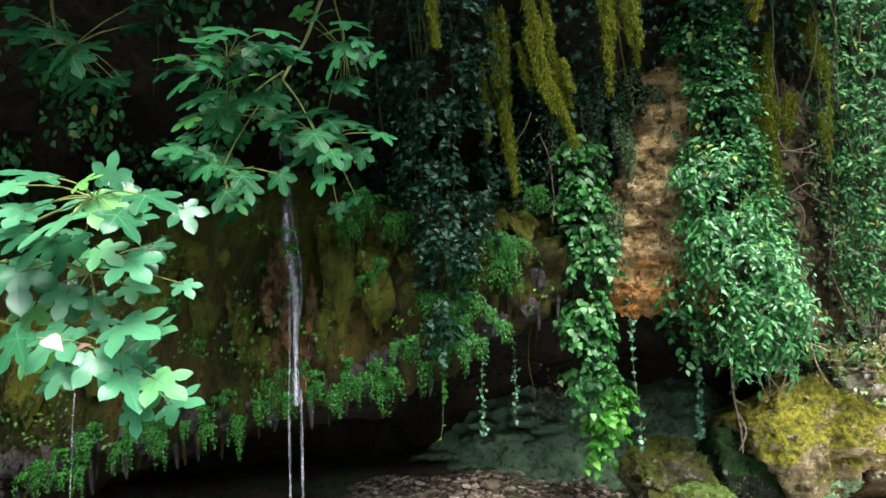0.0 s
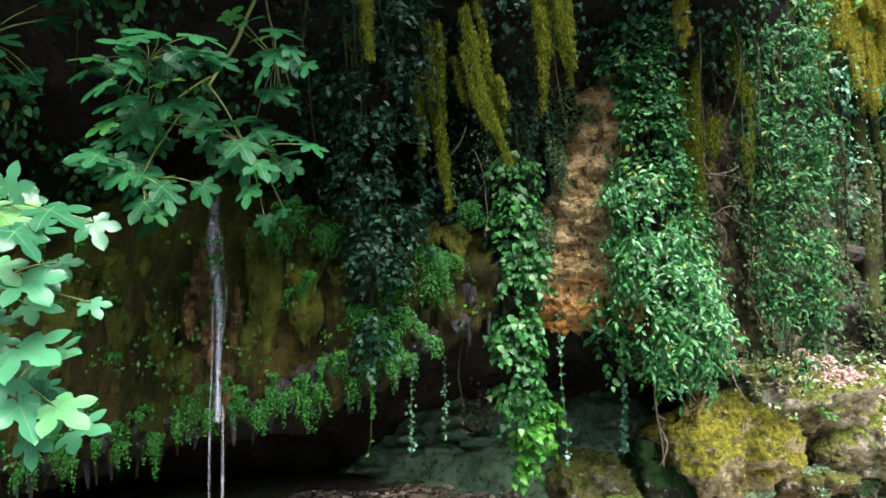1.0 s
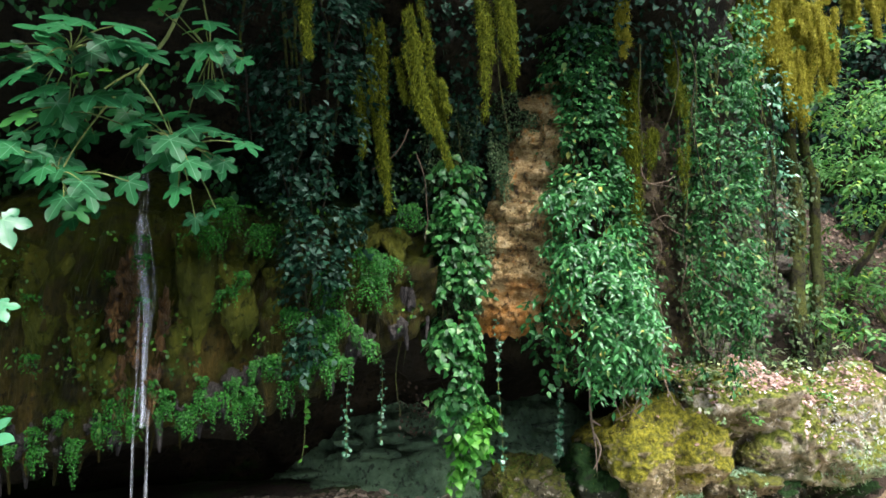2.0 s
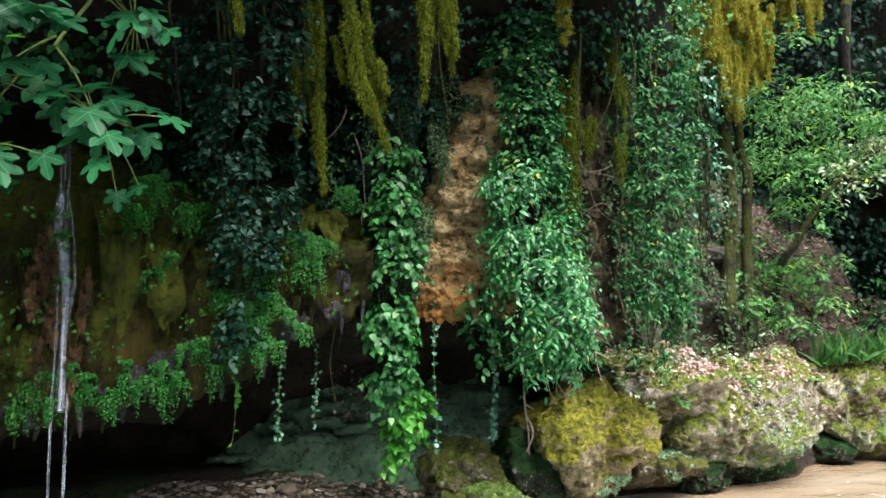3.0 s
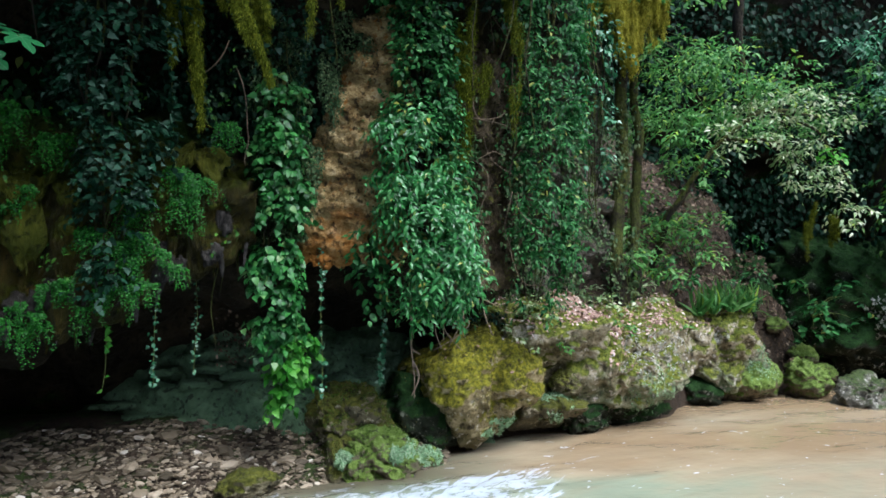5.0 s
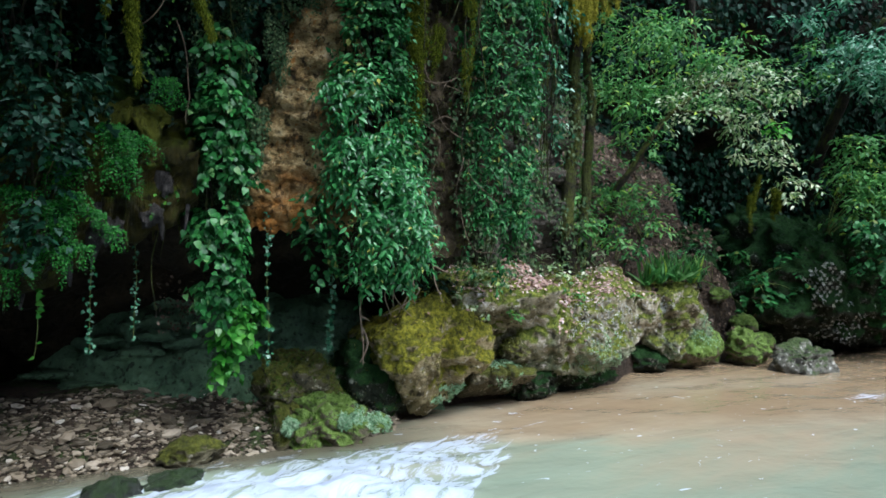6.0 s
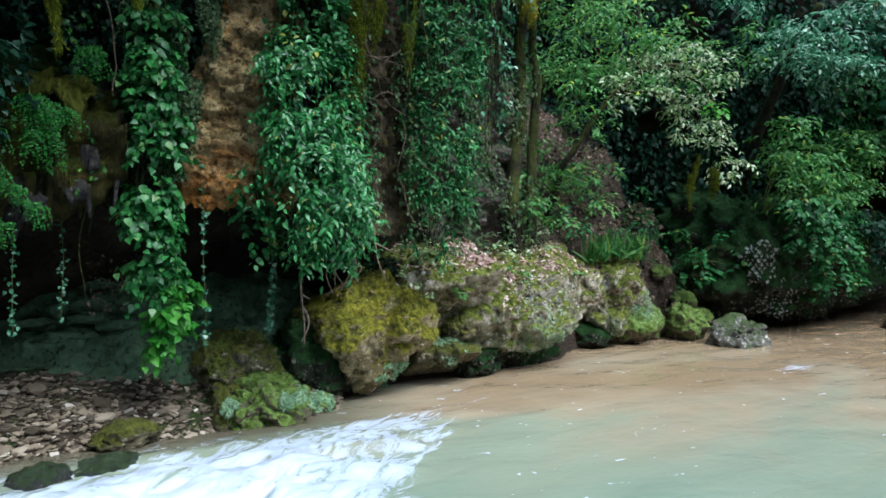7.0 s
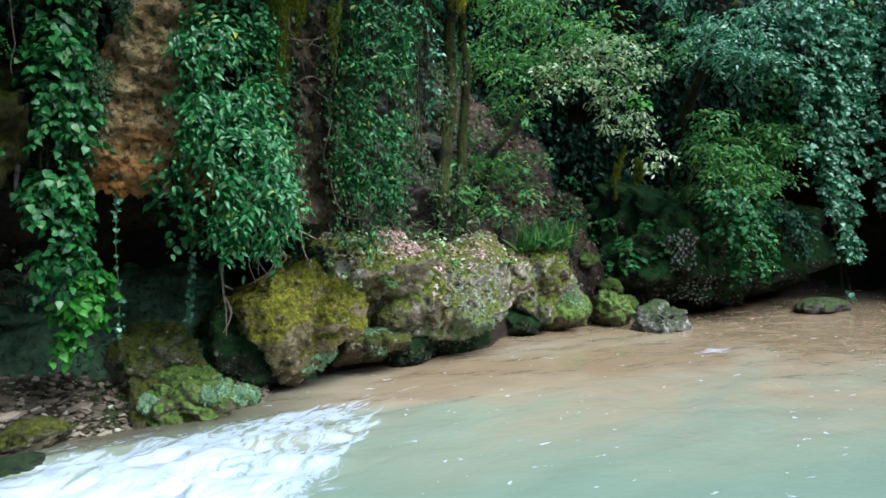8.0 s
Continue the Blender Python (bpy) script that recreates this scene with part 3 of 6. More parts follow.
gx = np.concatenate([np.linspace(-400, -8, 12), np.linspace(-7, 13.5, 206), np.linspace(15, 400, 12)])
gy = np.concatenate([np.linspace(-400, -16, 10), np.linspace(-15, 2.8, 40), np.linspace(2.9, 10, 84), np.linspace(10.5, 400, 12)])
gv = [(x, y, ground_z(x, min(y, 10.0))) for y in gy for x in gx]
gf = [(j * len(gx) + i, j * len(gx) + i + 1, (j + 1) * len(gx) + i + 1, (j + 1) * len(gx) + i) for j in range(len(gy) - 1) for i in range(len(gx) - 1)]
tagged(new("ground", mesh_from("ground", gv, gf, EARTH)), "brown earth bank and river bed with leaf litter", "ground", kind="structure")


def water_z(x, y):
    run = 1.2 - abs(y - 3.14 - 0.57 * (x - 0.8)) / max(0.05, 1.3 - 0.52 * (x - 0.8))
    power = max(0.0, min(1.0, run)) * max(0.0, min(1.0, 1.4 - 0.4 * x))
    p = Vector((x * 2.2, y * 3.4, 0))
    return 0.012 * noise.noise(p) + power * (0.06 + 0.11 * noise.fractal(p * 1.3, 0.9, 2.1, 4)) + 0.05 * max(0.0, 0.6 - x * 0.2) * 0.5


wx = np.concatenate([np.linspace(-9, -2.2, 24), np.linspace(-2, 4, 150), np.linspace(4.08, 14, 110)])
wy = np.concatenate([np.linspace(-2.6, 1.9, 24), np.linspace(2, 6.6, 130)])
wv = [(x, y, water_z(x, y)) for y in wy for x in wx]
wf = [(j * len(wx) + i, j * len(wx) + i + 1, (j + 1) * len(wx) + i + 1, (j + 1) * len(wx) + i) for j in range(len(wy) - 1) for i in range(len(wx) - 1)]
tagged(new("water", mesh_from("water", wv, wf, RIVER)), "silty green and tan river with a white rapid", "river", kind="structure")


# Points above 4 m are unseen: an added jut that shades the left.
def lipped(lip, out=1.7):
    return [(0.0, -0.6), (0.1, 0.25), (0.15, 0.6), (0.5, lip - 0.12), (out - 0.2, lip - 0.05), (out - 0.1, lip + 0.5), (out - 0.3, lip + 1.1), (0.75, 2.75), (0.7, 3.2), (1.7, 3.75), (2.8, 4.3), (4.4, 5.0), (4.4, 8.5)]


def cave(d):
    return [(d - 1.6, -0.6), (d - 1.8, 0.25), (d - 1.8, 0.8), (d - 1.7, 1.3), (d - 1.4, 1.7), (d - 0.8, 2.1), (d + 0.1, 2.4), (d + 0.4, 2.8), (d + 0.5, 3.3), (d + 0.6, 4.2), (d + 0.6, 5.0), (d + 0.6, 5.8), (d + 0.5, 6.5)]


def plain(d, lean=0.5, top=8.5):
    return [(o, min(z, top + 0.02 * z)) for o, z in [(d, -0.6), (d, 0.25), (d + 0.03, 0.8), (d + 0.1, 1.3), (d + 0.2 * lean, 1.6), (d + 0.4 * lean, 2.1), (d + 0.5 * lean, 2.6), (d + 0.7 * lean, 3.1), (d + lean, 3.6), (d + 1.5 * lean, 4.2), (d + 2 * lean, 5.0), (d + 2.2 * lean, 6.5), (d + 2 * lean, 8.5)]]


# First three stations: unseen wall, drawn close to block skylight from the left.
STATIONS = [(-5.6, -6, 0), (-5.2, 0, 0), (-4.9, 4.0, -20), (-4.2, 6.0, -70), (-2.8, 6.2, -90), (-1.4, 6.2, -90), (-0.4, 6.2, -90), (0.35, 6.2, -90), (0.95, 6.2, -90), (1.55, 6.2, -90), (2.4, 6.2, -90), (3.35, 6.2, -90),
            (4.1, 6.9, -80), (4.6, 8.4, -80), (6.2, 9.2, -90), (8.0, 8.2, -100), (9.8, 7.0, -105), (11.6, 6.2, -120), (13.2, 4.2, -165), (13.6, 0, 180), (13.4, -6, 180)]
PROFILES = [plain(0), plain(0), plain(0.2), lipped(0.5, 1.5), lipped(0.68), lipped(1.0), lipped(1.2), lipped(1.5, 1.6),
            # Next three: unseen tops from about 4 m up, added to shade the ivy.
            [(0.1, -0.6), (0.12, 0.3), (0.2, 0.8), (0.6, 1.3), (1.2, 1.5), (1.35, 2.0), (1.3, 2.5), (1.45, 2.9), (1.75, 3.4), (2.2, 3.9), (2.45, 4.4), (2.5, 6), (2.3, 8.5)],
            [(0.1, -0.6), (0.12, 0.4), (0.2, 1.0), (0.6, 1.42), (1.2, 1.6), (1.35, 2.0), (1.4, 2.5), (1.5, 2.9), (1.8, 3.4), (2.3, 3.9), (2.5, 4.4), (2.5, 6), (2.3, 8.5)],
            [(0.2, -0.6), (0.25, 0.4), (0.35, 0.9), (0.8, 1.3), (1.15, 1.55), (1.25, 2.0), (1.3, 2.5), (1.4, 3.0), (1.7, 3.5), (2.3, 3.95), (2.5, 4.4), (2.5, 6), (2.3, 8.5)],
            [(0.45, -0.6), (0.5, 0.4), (0.55, 0.9), (0.6, 1.3), (0.7, 1.6), (0.75, 2.0), (0.8, 2.5), (0.9, 3.0), (1.2, 3.6), (1.6, 4.3), (2.0, 5), (2.2, 6), (1.8, 8.5)],
            plain(0.2, 0.3, 7.5), plain(0.1, 0.2, 7.5), plain(0.0, 0.2, 7.5), plain(0.0, 0.3, 7.0), plain(0.2, 0.3, 7.0), cave(0.4), cave(0.3), plain(0, 0.2, 4.2), plain(0, 0.2, 4.2)]
tagged(new("wall_cliff", lofted("wall_cliff", smooth_rows(STATIONS, PROFILES, 330, 130), CLIFF, 0.2, 1.1, seed=1)), "wet mossy overhanging cliff, recess shade in its colour, unseen top added", "cliff", kind="structure")


# the tufa curtain at the spring: a skin with upright ribs that hangs over the hollow
def lip_at(x):
    return float(np.interp(x, [-3.6, -2.8, -2.1, -1.25, -0.4, 0.0, 0.45, 0.8], [0.55, 0.63, 0.86, 1.02, 1.2, 1.34, 1.55, 1.75]))


def tufa_row(x):
    z0 = lip_at(x)
    top = float(np.interp(x, [-3.6, -2.2, -1.3, -0.4, 0.3, 0.8], [2.2, 2.55, 2.75, 2.45, 2.35, 2.3]))
    ys = [(5.0, z0 + 0.12), (4.62, z0 + 0.02), (4.47, z0 - 0.02), (4.4, z0 + 0.08), (4.37, z0 + 0.3), (4.34, (z0 + top) / 2), (4.45, top - 0.25), (4.75, top - 0.05), (5.2, top + 0.05)]
    out = []
    for k in range(len(ys) - 1):
        for s in range(10):
            f = s / 10
            out.append((x, ys[k][0] * (1 - f) + ys[k + 1][0] * f, ys[k][1] * (1 - f) + ys[k + 1][1] * f))
    return out


tufa = thing("tufa_curtain", (-1.2, 4.6, 1.0), "mossy olive tufa curtain hanging from the cliff", "rock")
part("curtain", lofted("curtain", [tufa_row(x) for x in np.linspace(-3.6, 0.8, 210)], TUFA, 0.09, 2.2, 0.1, seed=5), tufa)
for k in range(64):
    x = -3.4 + 4.2 * (k + rng.uniform(0, 0.8)) / 64
    z0 = lip_at(x)
    ln, wd, y = rng.uniform(0.08, 0.26), rng.uniform(0.02, 0.05), 4.42 + rng.uniform(-0.04, 0.16)
    ps = bent([(x, y, z0 + 0.25), (x + rng.uniform(-0.02, 0.02), y, z0 + 0.05), (x + rng.uniform(-0.03, 0.03), y, z0 + 0.05 - ln)], 4, 0.02, k)
    part("dripstone", mesh_from("dripstone", *tube(ps, taper(len(ps), wd * (1.4 if k % 2 else 1.0), 0.006), 7), GREYTUFA if k % 2 else TUFA), tufa)
for k in range(46):
    x = -3.3 + 4.0 * (k + rng.uniform(0, 0.9)) / 46
    part("tufa_knob", rock("tufa_knob", (x, 4.38, lip_at(x) + rng.uniform(0.02, 0.2)), (rng.uniform(0.03, 0.07), 0.05, rng.uniform(0.05, 0.12)), 120 + k, GREYTUFA, detail=3, rough=0.5), tufa)


def moss_lobe(x, top, bottom, wide, y=4.25):
    """A tongue of wet moss: broad above, drawn to ragged points below."""
    rows = []
    for f in np.linspace(-1, 1, 26):
        low = bottom + (top - bottom) * (0.55 * abs(f) ** 2.5 + 0.13 * abs(noise.noise(Vector((f * 3.1 + x * 7, x, 0)))) * 2)
        row = []
        for u in np.linspace(0, 1, 40):
            z = top + (low - top) * u
            bulge = 0.1 * math.sqrt(max(0.0, 1 - f * f)) * math.sin(math.pi * (0.15 + 0.8 * u)) ** 0.7
            row.append((x + wide * f * (1 - 0.3 * u), y + 0.12 - bulge + 0.3 * (1 - u) ** 4, z))
        rows.append(row)
    part("moss_tongue", lofted("moss_tongue", rows, WETMOSS, 0.06, 4.5, 0.05, seed=int(x * 50)), tufa)


for x, top, low, w in ((-0.72, 2.42, 1.5, 0.16), (-0.45, 2.3, 1.5, 0.17), (-0.22, 2.2, 1.55, 0.13), (0.3, 2.35, 1.85, 0.16), (-0.82, 1.95, 1.3, 0.12), (-1.35, 2.1, 1.35, 0.16), (-1.62, 2.3, 1.5, 0.2), (-1.25, 1.7, 1.15, 0.12), (-1.95, 2.2, 1.35, 0.2), (-2.35, 2.0, 1.2, 0.22), (-2.8, 1.9, 1.0, 0.24), (0.55, 2.3, 1.9, 0.12)):
    moss_lobe(x, top, low, w)
for k, (x, z, w, h) in enumerate(((-1.1, 1.95, 0.08, 0.2), (-1.05, 1.6, 0.06, 0.24), (-1.18, 1.78, 0.05, 0.15), (-0.9, 1.68, 0.04, 0.2), (-0.95, 1.35, 0.05, 0.2), (-1.12, 1.35, 0.05, 0.18))):
    part("rusty_knob", rock("rusty_knob", (x, 4.33, z), (w, 0.09, h), 70 + k, RUSTY, detail=5, rough=0.6), tufa)

# other rock
RUST_LEFT = (1.16, 1.2, 1.28, 1.38, 1.52, 1.7)


def rust_row(f):
    row = []
    for z in np.linspace(1.56 + 0.09 * noise.noise(Vector((f * 5, 3.0, 1.0))) + 0.05 * noise.noise(Vector((f * 17, 3.0, 1.0))), 3.35, 220):
        left = float(np.interp(z, [1.7, 1.95, 2.3, 2.6, 2.9, 3.2], RUST_LEFT)) - 0.1
        x = left + (1.95 - left) * f
        row.append((x, 4.86 - 0.36 * math.sin(math.pi * min(1.0, 0.02 + f)) ** 0.45 - 0.1 * (z - 1.6) + 0.1 * sstep(0.2, 0.0, z - 1.5) + 0.045 * noise.noise(Vector((x * 1.3, 2.0, z * 8 + x * 2))) + 0.025 * noise.noise(Vector((x * 3, 7.0, z * 22 + x * 5))), z))
    return row


rust = thing("rust_rock_face", (1.5, 4.7, 1.55), "cream and rust streaked bare rock face", "rock")
part("face", lofted("face", [rust_row(f) for f in np.linspace(0, 1, 130)], RUST, 0.075, 4.2, seed=9), rust)
for k, (x, y, z, w) in enumerate(((1.42, 4.62, 2.42, 0.13), (1.52, 4.6, 2.2, 0.16), (1.38, 4.64, 2.02, 0.12), (1.55, 4.62, 1.86, 0.15), (1.45, 4.56, 2.72, 0.12), (1.58, 4.52, 2.95, 0.13), (1.35, 4.68, 1.72, 0.16), (1.55, 4.7, 1.62, 0.17), (1.62, 4.48, 3.2, 0.14))):
    part("ledge", rock("ledge", (x, y - 0.06, z), (w, 0.07, 0.035 + 0.02 * (k % 3)), 90 + k, RUST, detail=4, rough=0.3, box=0.7), rust)
grey = thing("grey_rock_face", (3.85, 5.4, 1.0), "grey weathered limestone face behind the trees", "rock")
part("face", lofted("face", [[(x, 5.85 - 0.25 * math.sin(math.pi * (x - 3.2) / 1.3), z) for z in np.linspace(1.0, 3.7, 140)] for x in np.linspace(3.2, 4.5, 80)], GREY, 0.2, 3.0, seed=12), grey)
for k in range(14):
    x, z = 3.35 + rng.uniform(0, 1.0), 1.2 + 2.2 * k / 14
    part("knob", rock("knob", (x, 5.65, z), (rng.uniform(0.08, 0.2), 0.12, rng.uniform(0.05, 0.12)), 200 + k, GREY, detail=4, rough=0.35, box=0.8), grey)
def algae_row(x, away):
    base = [(4.95, -0.05), (5.15, 0.2), (5.3, 0.36), (5.4, 0.47), (5.46, 0.6), (5.62, 0.68), (5.7, 0.82), (5.88, 0.92), (5.98, 1.15), (6.1, 1.5)]
    k = np.linspace(0, len(base) - 1, 90)
    return [(x, float(np.interp(q, range(len(base)), [p[0] for p in base])) + away(x) + 0.06 * noise.noise(Vector((x * 1.1, q * 0.5, 2.0))), float(np.interp(q, range(len(base)), [p[1] for p in base])) + 0.05 * noise.noise(Vector((x * 0.9, q * 0.7, 9.0)))) for q in k]


def recess(x):
    return 0.12 + 0.9 * sstep(0.4, -0.8, x) - 0.1 * sstep(0.65, 1.25, x) + 0.3 * sstep(1.95, 2.4, x)


ledge = thing("algae_slope", (1.0, 5.3, 0.2), "dark green algae-coated rock slope above the gravel", "rock")
part("slope", lofted("slope", [algae_row(x, recess) for x in np.linspace(-0.9, 2.9, 280)], TEAL, 0.08, 2.4, seed=21), ledge)
for k in range(18):
    x, z = -0.8 + 3.4 * (k + rng.uniform(0, 0.9)) / 18, rng.uniform(0.36, 0.8)
    part("ledge", rock("ledge", (x, 5.08 + 0.75 * z + recess(x), z), (rng.uniform(0.12, 0.3), 0.1, rng.uniform(0.03, 0.06)), 321 + k, TEAL, detail=4, rough=0.3, box=0.8), ledge)

ROOTROCK = rock_mat("root_grown_rock", [(0.3, (0.012, 0.009, 0.005)), (0.45, (0.04, 0.03, 0.017)), (0.6, (0.1, 0.078, 0.048)), (0.75, (0.24, 0.2, 0.145))], 7.0, 0.9, 1.0, stretch=(1.6, 1, 0.5), flecks=(0.1, 0.1, 0.02), spec=0.1)
brown = thing("brown_rock_face", (2.5, 4.8, 1.35), "brown rock face grown over with dry roots", "rock")
part("face", lofted("face", [[(x, 4.84 - 0.16 * math.sin(math.pi * (x - 2.1) / 0.85) - 0.08 * (z - 2) + 0.05 * noise.noise(Vector((x * 6, 1.0, z * 3))), z) for z in np.linspace(1.35, 3.7, 120)] for x in np.linspace(2.1, 2.95, 50)], ROOTROCK, 0.1, 3.5, 0.05, seed=15), brown)
for k in range(12):
    part("knob", rock("knob", (rng.uniform(2.2, 2.85), 4.72, 1.5 + 2.0 * k / 12), (rng.uniform(0.05, 0.12), 0.08, rng.uniform(0.04, 0.12)), 400 + k, ROOTROCK, detail=4, rough=0.4, box=0.8), brown)


# ---- boulders ----
def boulder(label, blocks, base):
    b = thing("boulder", base, label, "boulder", "boulders at the river's edge")
    for nm, c, s, seed, mt, kw in blocks:
        part(nm, hewn(nm, c, s, seed, mt, **kw) if isinstance(s, list) else rock(nm, c, s, seed, mt, **kw), b)
    return b


def cleft(p):
    """A groove down the front that parts the stone into two lobes."""
    g = math.exp(-((p.x - 2.73 - 0.04 * math.sin(9 * p.z)) / 0.055) ** 2) * sstep(5.0, 4.75, p.y) * sstep(0.92, 0.66, p.z)
    return Vector((p.x, p.y + 0.15 * g, p.z))


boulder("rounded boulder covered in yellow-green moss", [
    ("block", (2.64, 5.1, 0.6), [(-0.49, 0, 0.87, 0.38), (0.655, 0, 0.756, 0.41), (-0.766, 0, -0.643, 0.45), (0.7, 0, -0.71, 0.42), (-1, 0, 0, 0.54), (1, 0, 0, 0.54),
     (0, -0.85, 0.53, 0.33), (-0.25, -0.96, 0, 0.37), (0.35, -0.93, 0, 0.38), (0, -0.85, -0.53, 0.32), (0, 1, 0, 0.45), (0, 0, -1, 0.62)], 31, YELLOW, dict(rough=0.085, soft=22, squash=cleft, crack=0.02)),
    # The boulder's shadowed back left, its shade given as darker stone.
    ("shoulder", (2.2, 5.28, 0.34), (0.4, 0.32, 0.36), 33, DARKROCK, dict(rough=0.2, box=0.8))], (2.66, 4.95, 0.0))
boulder("long flat-topped boulder with lichen, moss and dead leaves", [
    ("block", (4.25, 5.5, 0.65), [(-0.707, -0.707, 0.05, 0.73), (0.163, -0.987, 0.08, 0.43), (0, -0.5, 0.866, 0.425), (1, -0.1, 0.1, 0.87), (0.57, 0, -0.82, 0.55), (0.05, -0.75, -0.66, 0.49),
     (-0.4, -0.6, -0.7, 0.6), (0, 0, -1, 0.42), (0, 1, 0, 0.35), (-1, 0, 0, 0.86), (0, -0.1, 1, 0.6)], 34, SLAB, dict(rough=0.1, soft=24, crack=0.03)),
    ("shoulder", (3.3, 5.36, 0.9), [(-0.15, -0.98, 0.1, 0.42), (0, -0.72, -0.7, 0.3), (-0.1, -0.3, 0.95, 0.27), (-1, 0, 0, 0.42), (1, 0, 0, 0.55), (0, 1, 0, 0.4), (0, 0, -1, 0.3)], 35, SLAB, dict(rough=0.1, soft=18, crack=0.03)),
    ("lump", (3.45, 5.5, 0.5), (0.45, 0.3, 0.34), 55, OLIVEROCK, dict(rough=0.2, box=0.7)),
    ("lump", (3.52, 5.16, 0.5), (0.16, 0.13, 0.12), 58, OLIVEROCK, dict(rough=0.2)),
    ("nose", (5.06, 5.36, 0.75), [(0, -1, 0.2, 0.2), (1, 0, 0.2, 0.2), (-1, 0, 0, 0.25), (0.3, 0, 1, 0.2), (0, -0.6, -0.8, 0.2), (0.6, 0, -0.8, 0.2), (0, 1, 0, 0.3), (0, 0, -1, 0.3)], 36, SLAB, dict(rough=0.08, detail=5)),
    ("foot", (3.4, 5.2, 0.3), [(-0.2, -0.9, 0.1, 0.15), (0, -0.3, 0.95, 0.07), (-1, 0, 0.1, 0.34), (1, 0, 0, 0.34), (0, 1, 0, 0.25), (0, -0.5, -0.8, 0.1), (0, 0, -1, 0.25)], 37, OLIVEROCK, dict(rough=0.07, detail=5)),
    # Dark feet fill the undercut and carry its shade in their colour.
    ("foot", (3.85, 5.4, 0.16), (0.3, 0.2, 0.18), 57, DARKROCK, dict(rough=0.25, box=0.8)),
    ("foot", (4.3, 5.75, 0.16), (0.75, 0.4, 0.26), 38, DARKROCK, dict(rough=0.18))], (4.0, 5.5, 0.0))
boulder("mossy boulder topped with strap-leaved ferns", [
    ("block", (5.98, 6.1, 0.62), [(-0.5, -0.85, 0.1, 0.5), (0.45, -0.88, 0.15, 0.5), (0, -0.3, 0.95, 0.42), (-1, 0, 0.1, 0.56), (1, 0, 0.1, 0.52), (-0.6, -0.3, -0.75, 0.48), (0.3, -0.75, -0.6, 0.55), (0, 1, 0, 0.5), (0, 0, -1, 0.5)], 39, SLAB, dict(rough=0.11, soft=14, crack=0.03)),
    ("foot", (6.25, 5.95, 0.25), (0.42, 0.36, 0.3), 40, GREENROCK, dict(rough=0.22)),
    ("foot", (5.75, 6.0, 0.14), (0.3, 0.3, 0.2), 41, DARKROCK, dict(rough=0.22, detail=4)),
    ("foot", (6.62, 6.0, 0.2), (0.26, 0.26, 0.26), 59, GREENROCK, dict(rough=0.25, detail=4))], (5.9, 6.0, 0.0))
boulder("low olive mossy stone on the gravel", [("block", (1.57, 5.05, 0.36), [(-0.55, -0.2, 0.8, 0.27), (0.6, -0.2, 0.78, 0.25), (0, -1, 0.25, 0.2), (-1, -0.2, 0, 0.25), (1, -0.1, 0, 0.25), (0, -0.4, 0.9, 0.27), (0, 1, 0, 0.25), (0, 0, -1, 0.36)], 42, OLIVEROCK, dict(rough=0.1, soft=12))], (1.62, 4.95, 0.0))
boulder("low stone with bright green moss at the water", [("block", (1.66, 4.86, 0.12), [(-0.35, -0.15, 0.92, 0.2), (0.4, -0.15, 0.9, 0.22), (0, -0.93, 0.35, 0.2), (0, -1, -0.2, 0.2), (-1, 0, 0, 0.32), (1, 0, 0.1, 0.33), (0, 1, 0, 0.25), (0, 0, -1, 0.22)], 43, GREENROCK, dict(rough=0.09, soft=12))], (1.75, 4.7, 0.0))
boulder("small green stone at the water", [("block", (2.1, 4.92, 0.06), (0.14, 0.11, 0.09), 45, GREENROCK, dict(rough=0.25, detail=4, box=0.8))], (2.18, 4.8, 0.0))
boulder("small mossy stone in wet gravel", [("block", (0.78, 4.76, 0.08), (0.2, 0.16, 0.1), 46, OLIVEROCK, dict(rough=0.25, detail=4))], (0.66, 4.7, 0.0))
# Added rock: dark stone in place of the black hollow, hides the slope's edge.
boulder("dark mossy rock added over the black hollow above the mud bank", [("block", (7.2, 6.95, 1.2), (0.48, 0.42, 0.5), 62, DARKROCK, dict(rough=0.25, box=0.75)), ("block", (6.9, 6.75, 0.95), (0.35, 0.35, 0.4), 63, DARKROCK, dict(rough=0.25, box=0.75))], (7.1, 6.7, 0.4))
boulder("grey lichen stone standing in the water", [("block", (7.3, 5.1, 0.1), [(0, -1, 0.2, 0.18), (-0.8, -0.3, 0.3, 0.24), (1, 0, 0.2, 0.25), (-0.15, -0.3, 0.95, 0.15), (0, 1, 0, 0.28), (0, 0, -1, 0.25)], 47, LICHEN, dict(rough=0.09, detail=5, soft=10))], (7.1, 5.1, 0.0))
boulder("green mossy stone at the foot of the mud bank", [("block", (7.1, 5.75, 0.18), (0.26, 0.24, 0.25), 48, GREENROCK, dict(rough=0.25))], (6.95, 5.75, 0.0))
boulder("flat dark stone lying in the shallows", [("block", (10.4, 4.75, 0.06), (0.55, 0.28, 0.13), 49, GREY, dict(rough=0.14, detail=4))], (10.4, 4.9, 0.0))
boulder("dark wet stone washed by the rapid", [("block", (0.66, 4.36, -0.05), (0.24, 0.15, 0.14), 50, WETROCK, dict(rough=0.18, detail=4))], (0.95, 4.1, -0.1))
boulder("dark wet stone washed by the rapid", [("block", (0.32, 4.3, -0.06), (0.2, 0.18, 0.18), 51, WETROCK, dict(rough=0.18, detail=4))], (0.3, 4.2, -0.1))


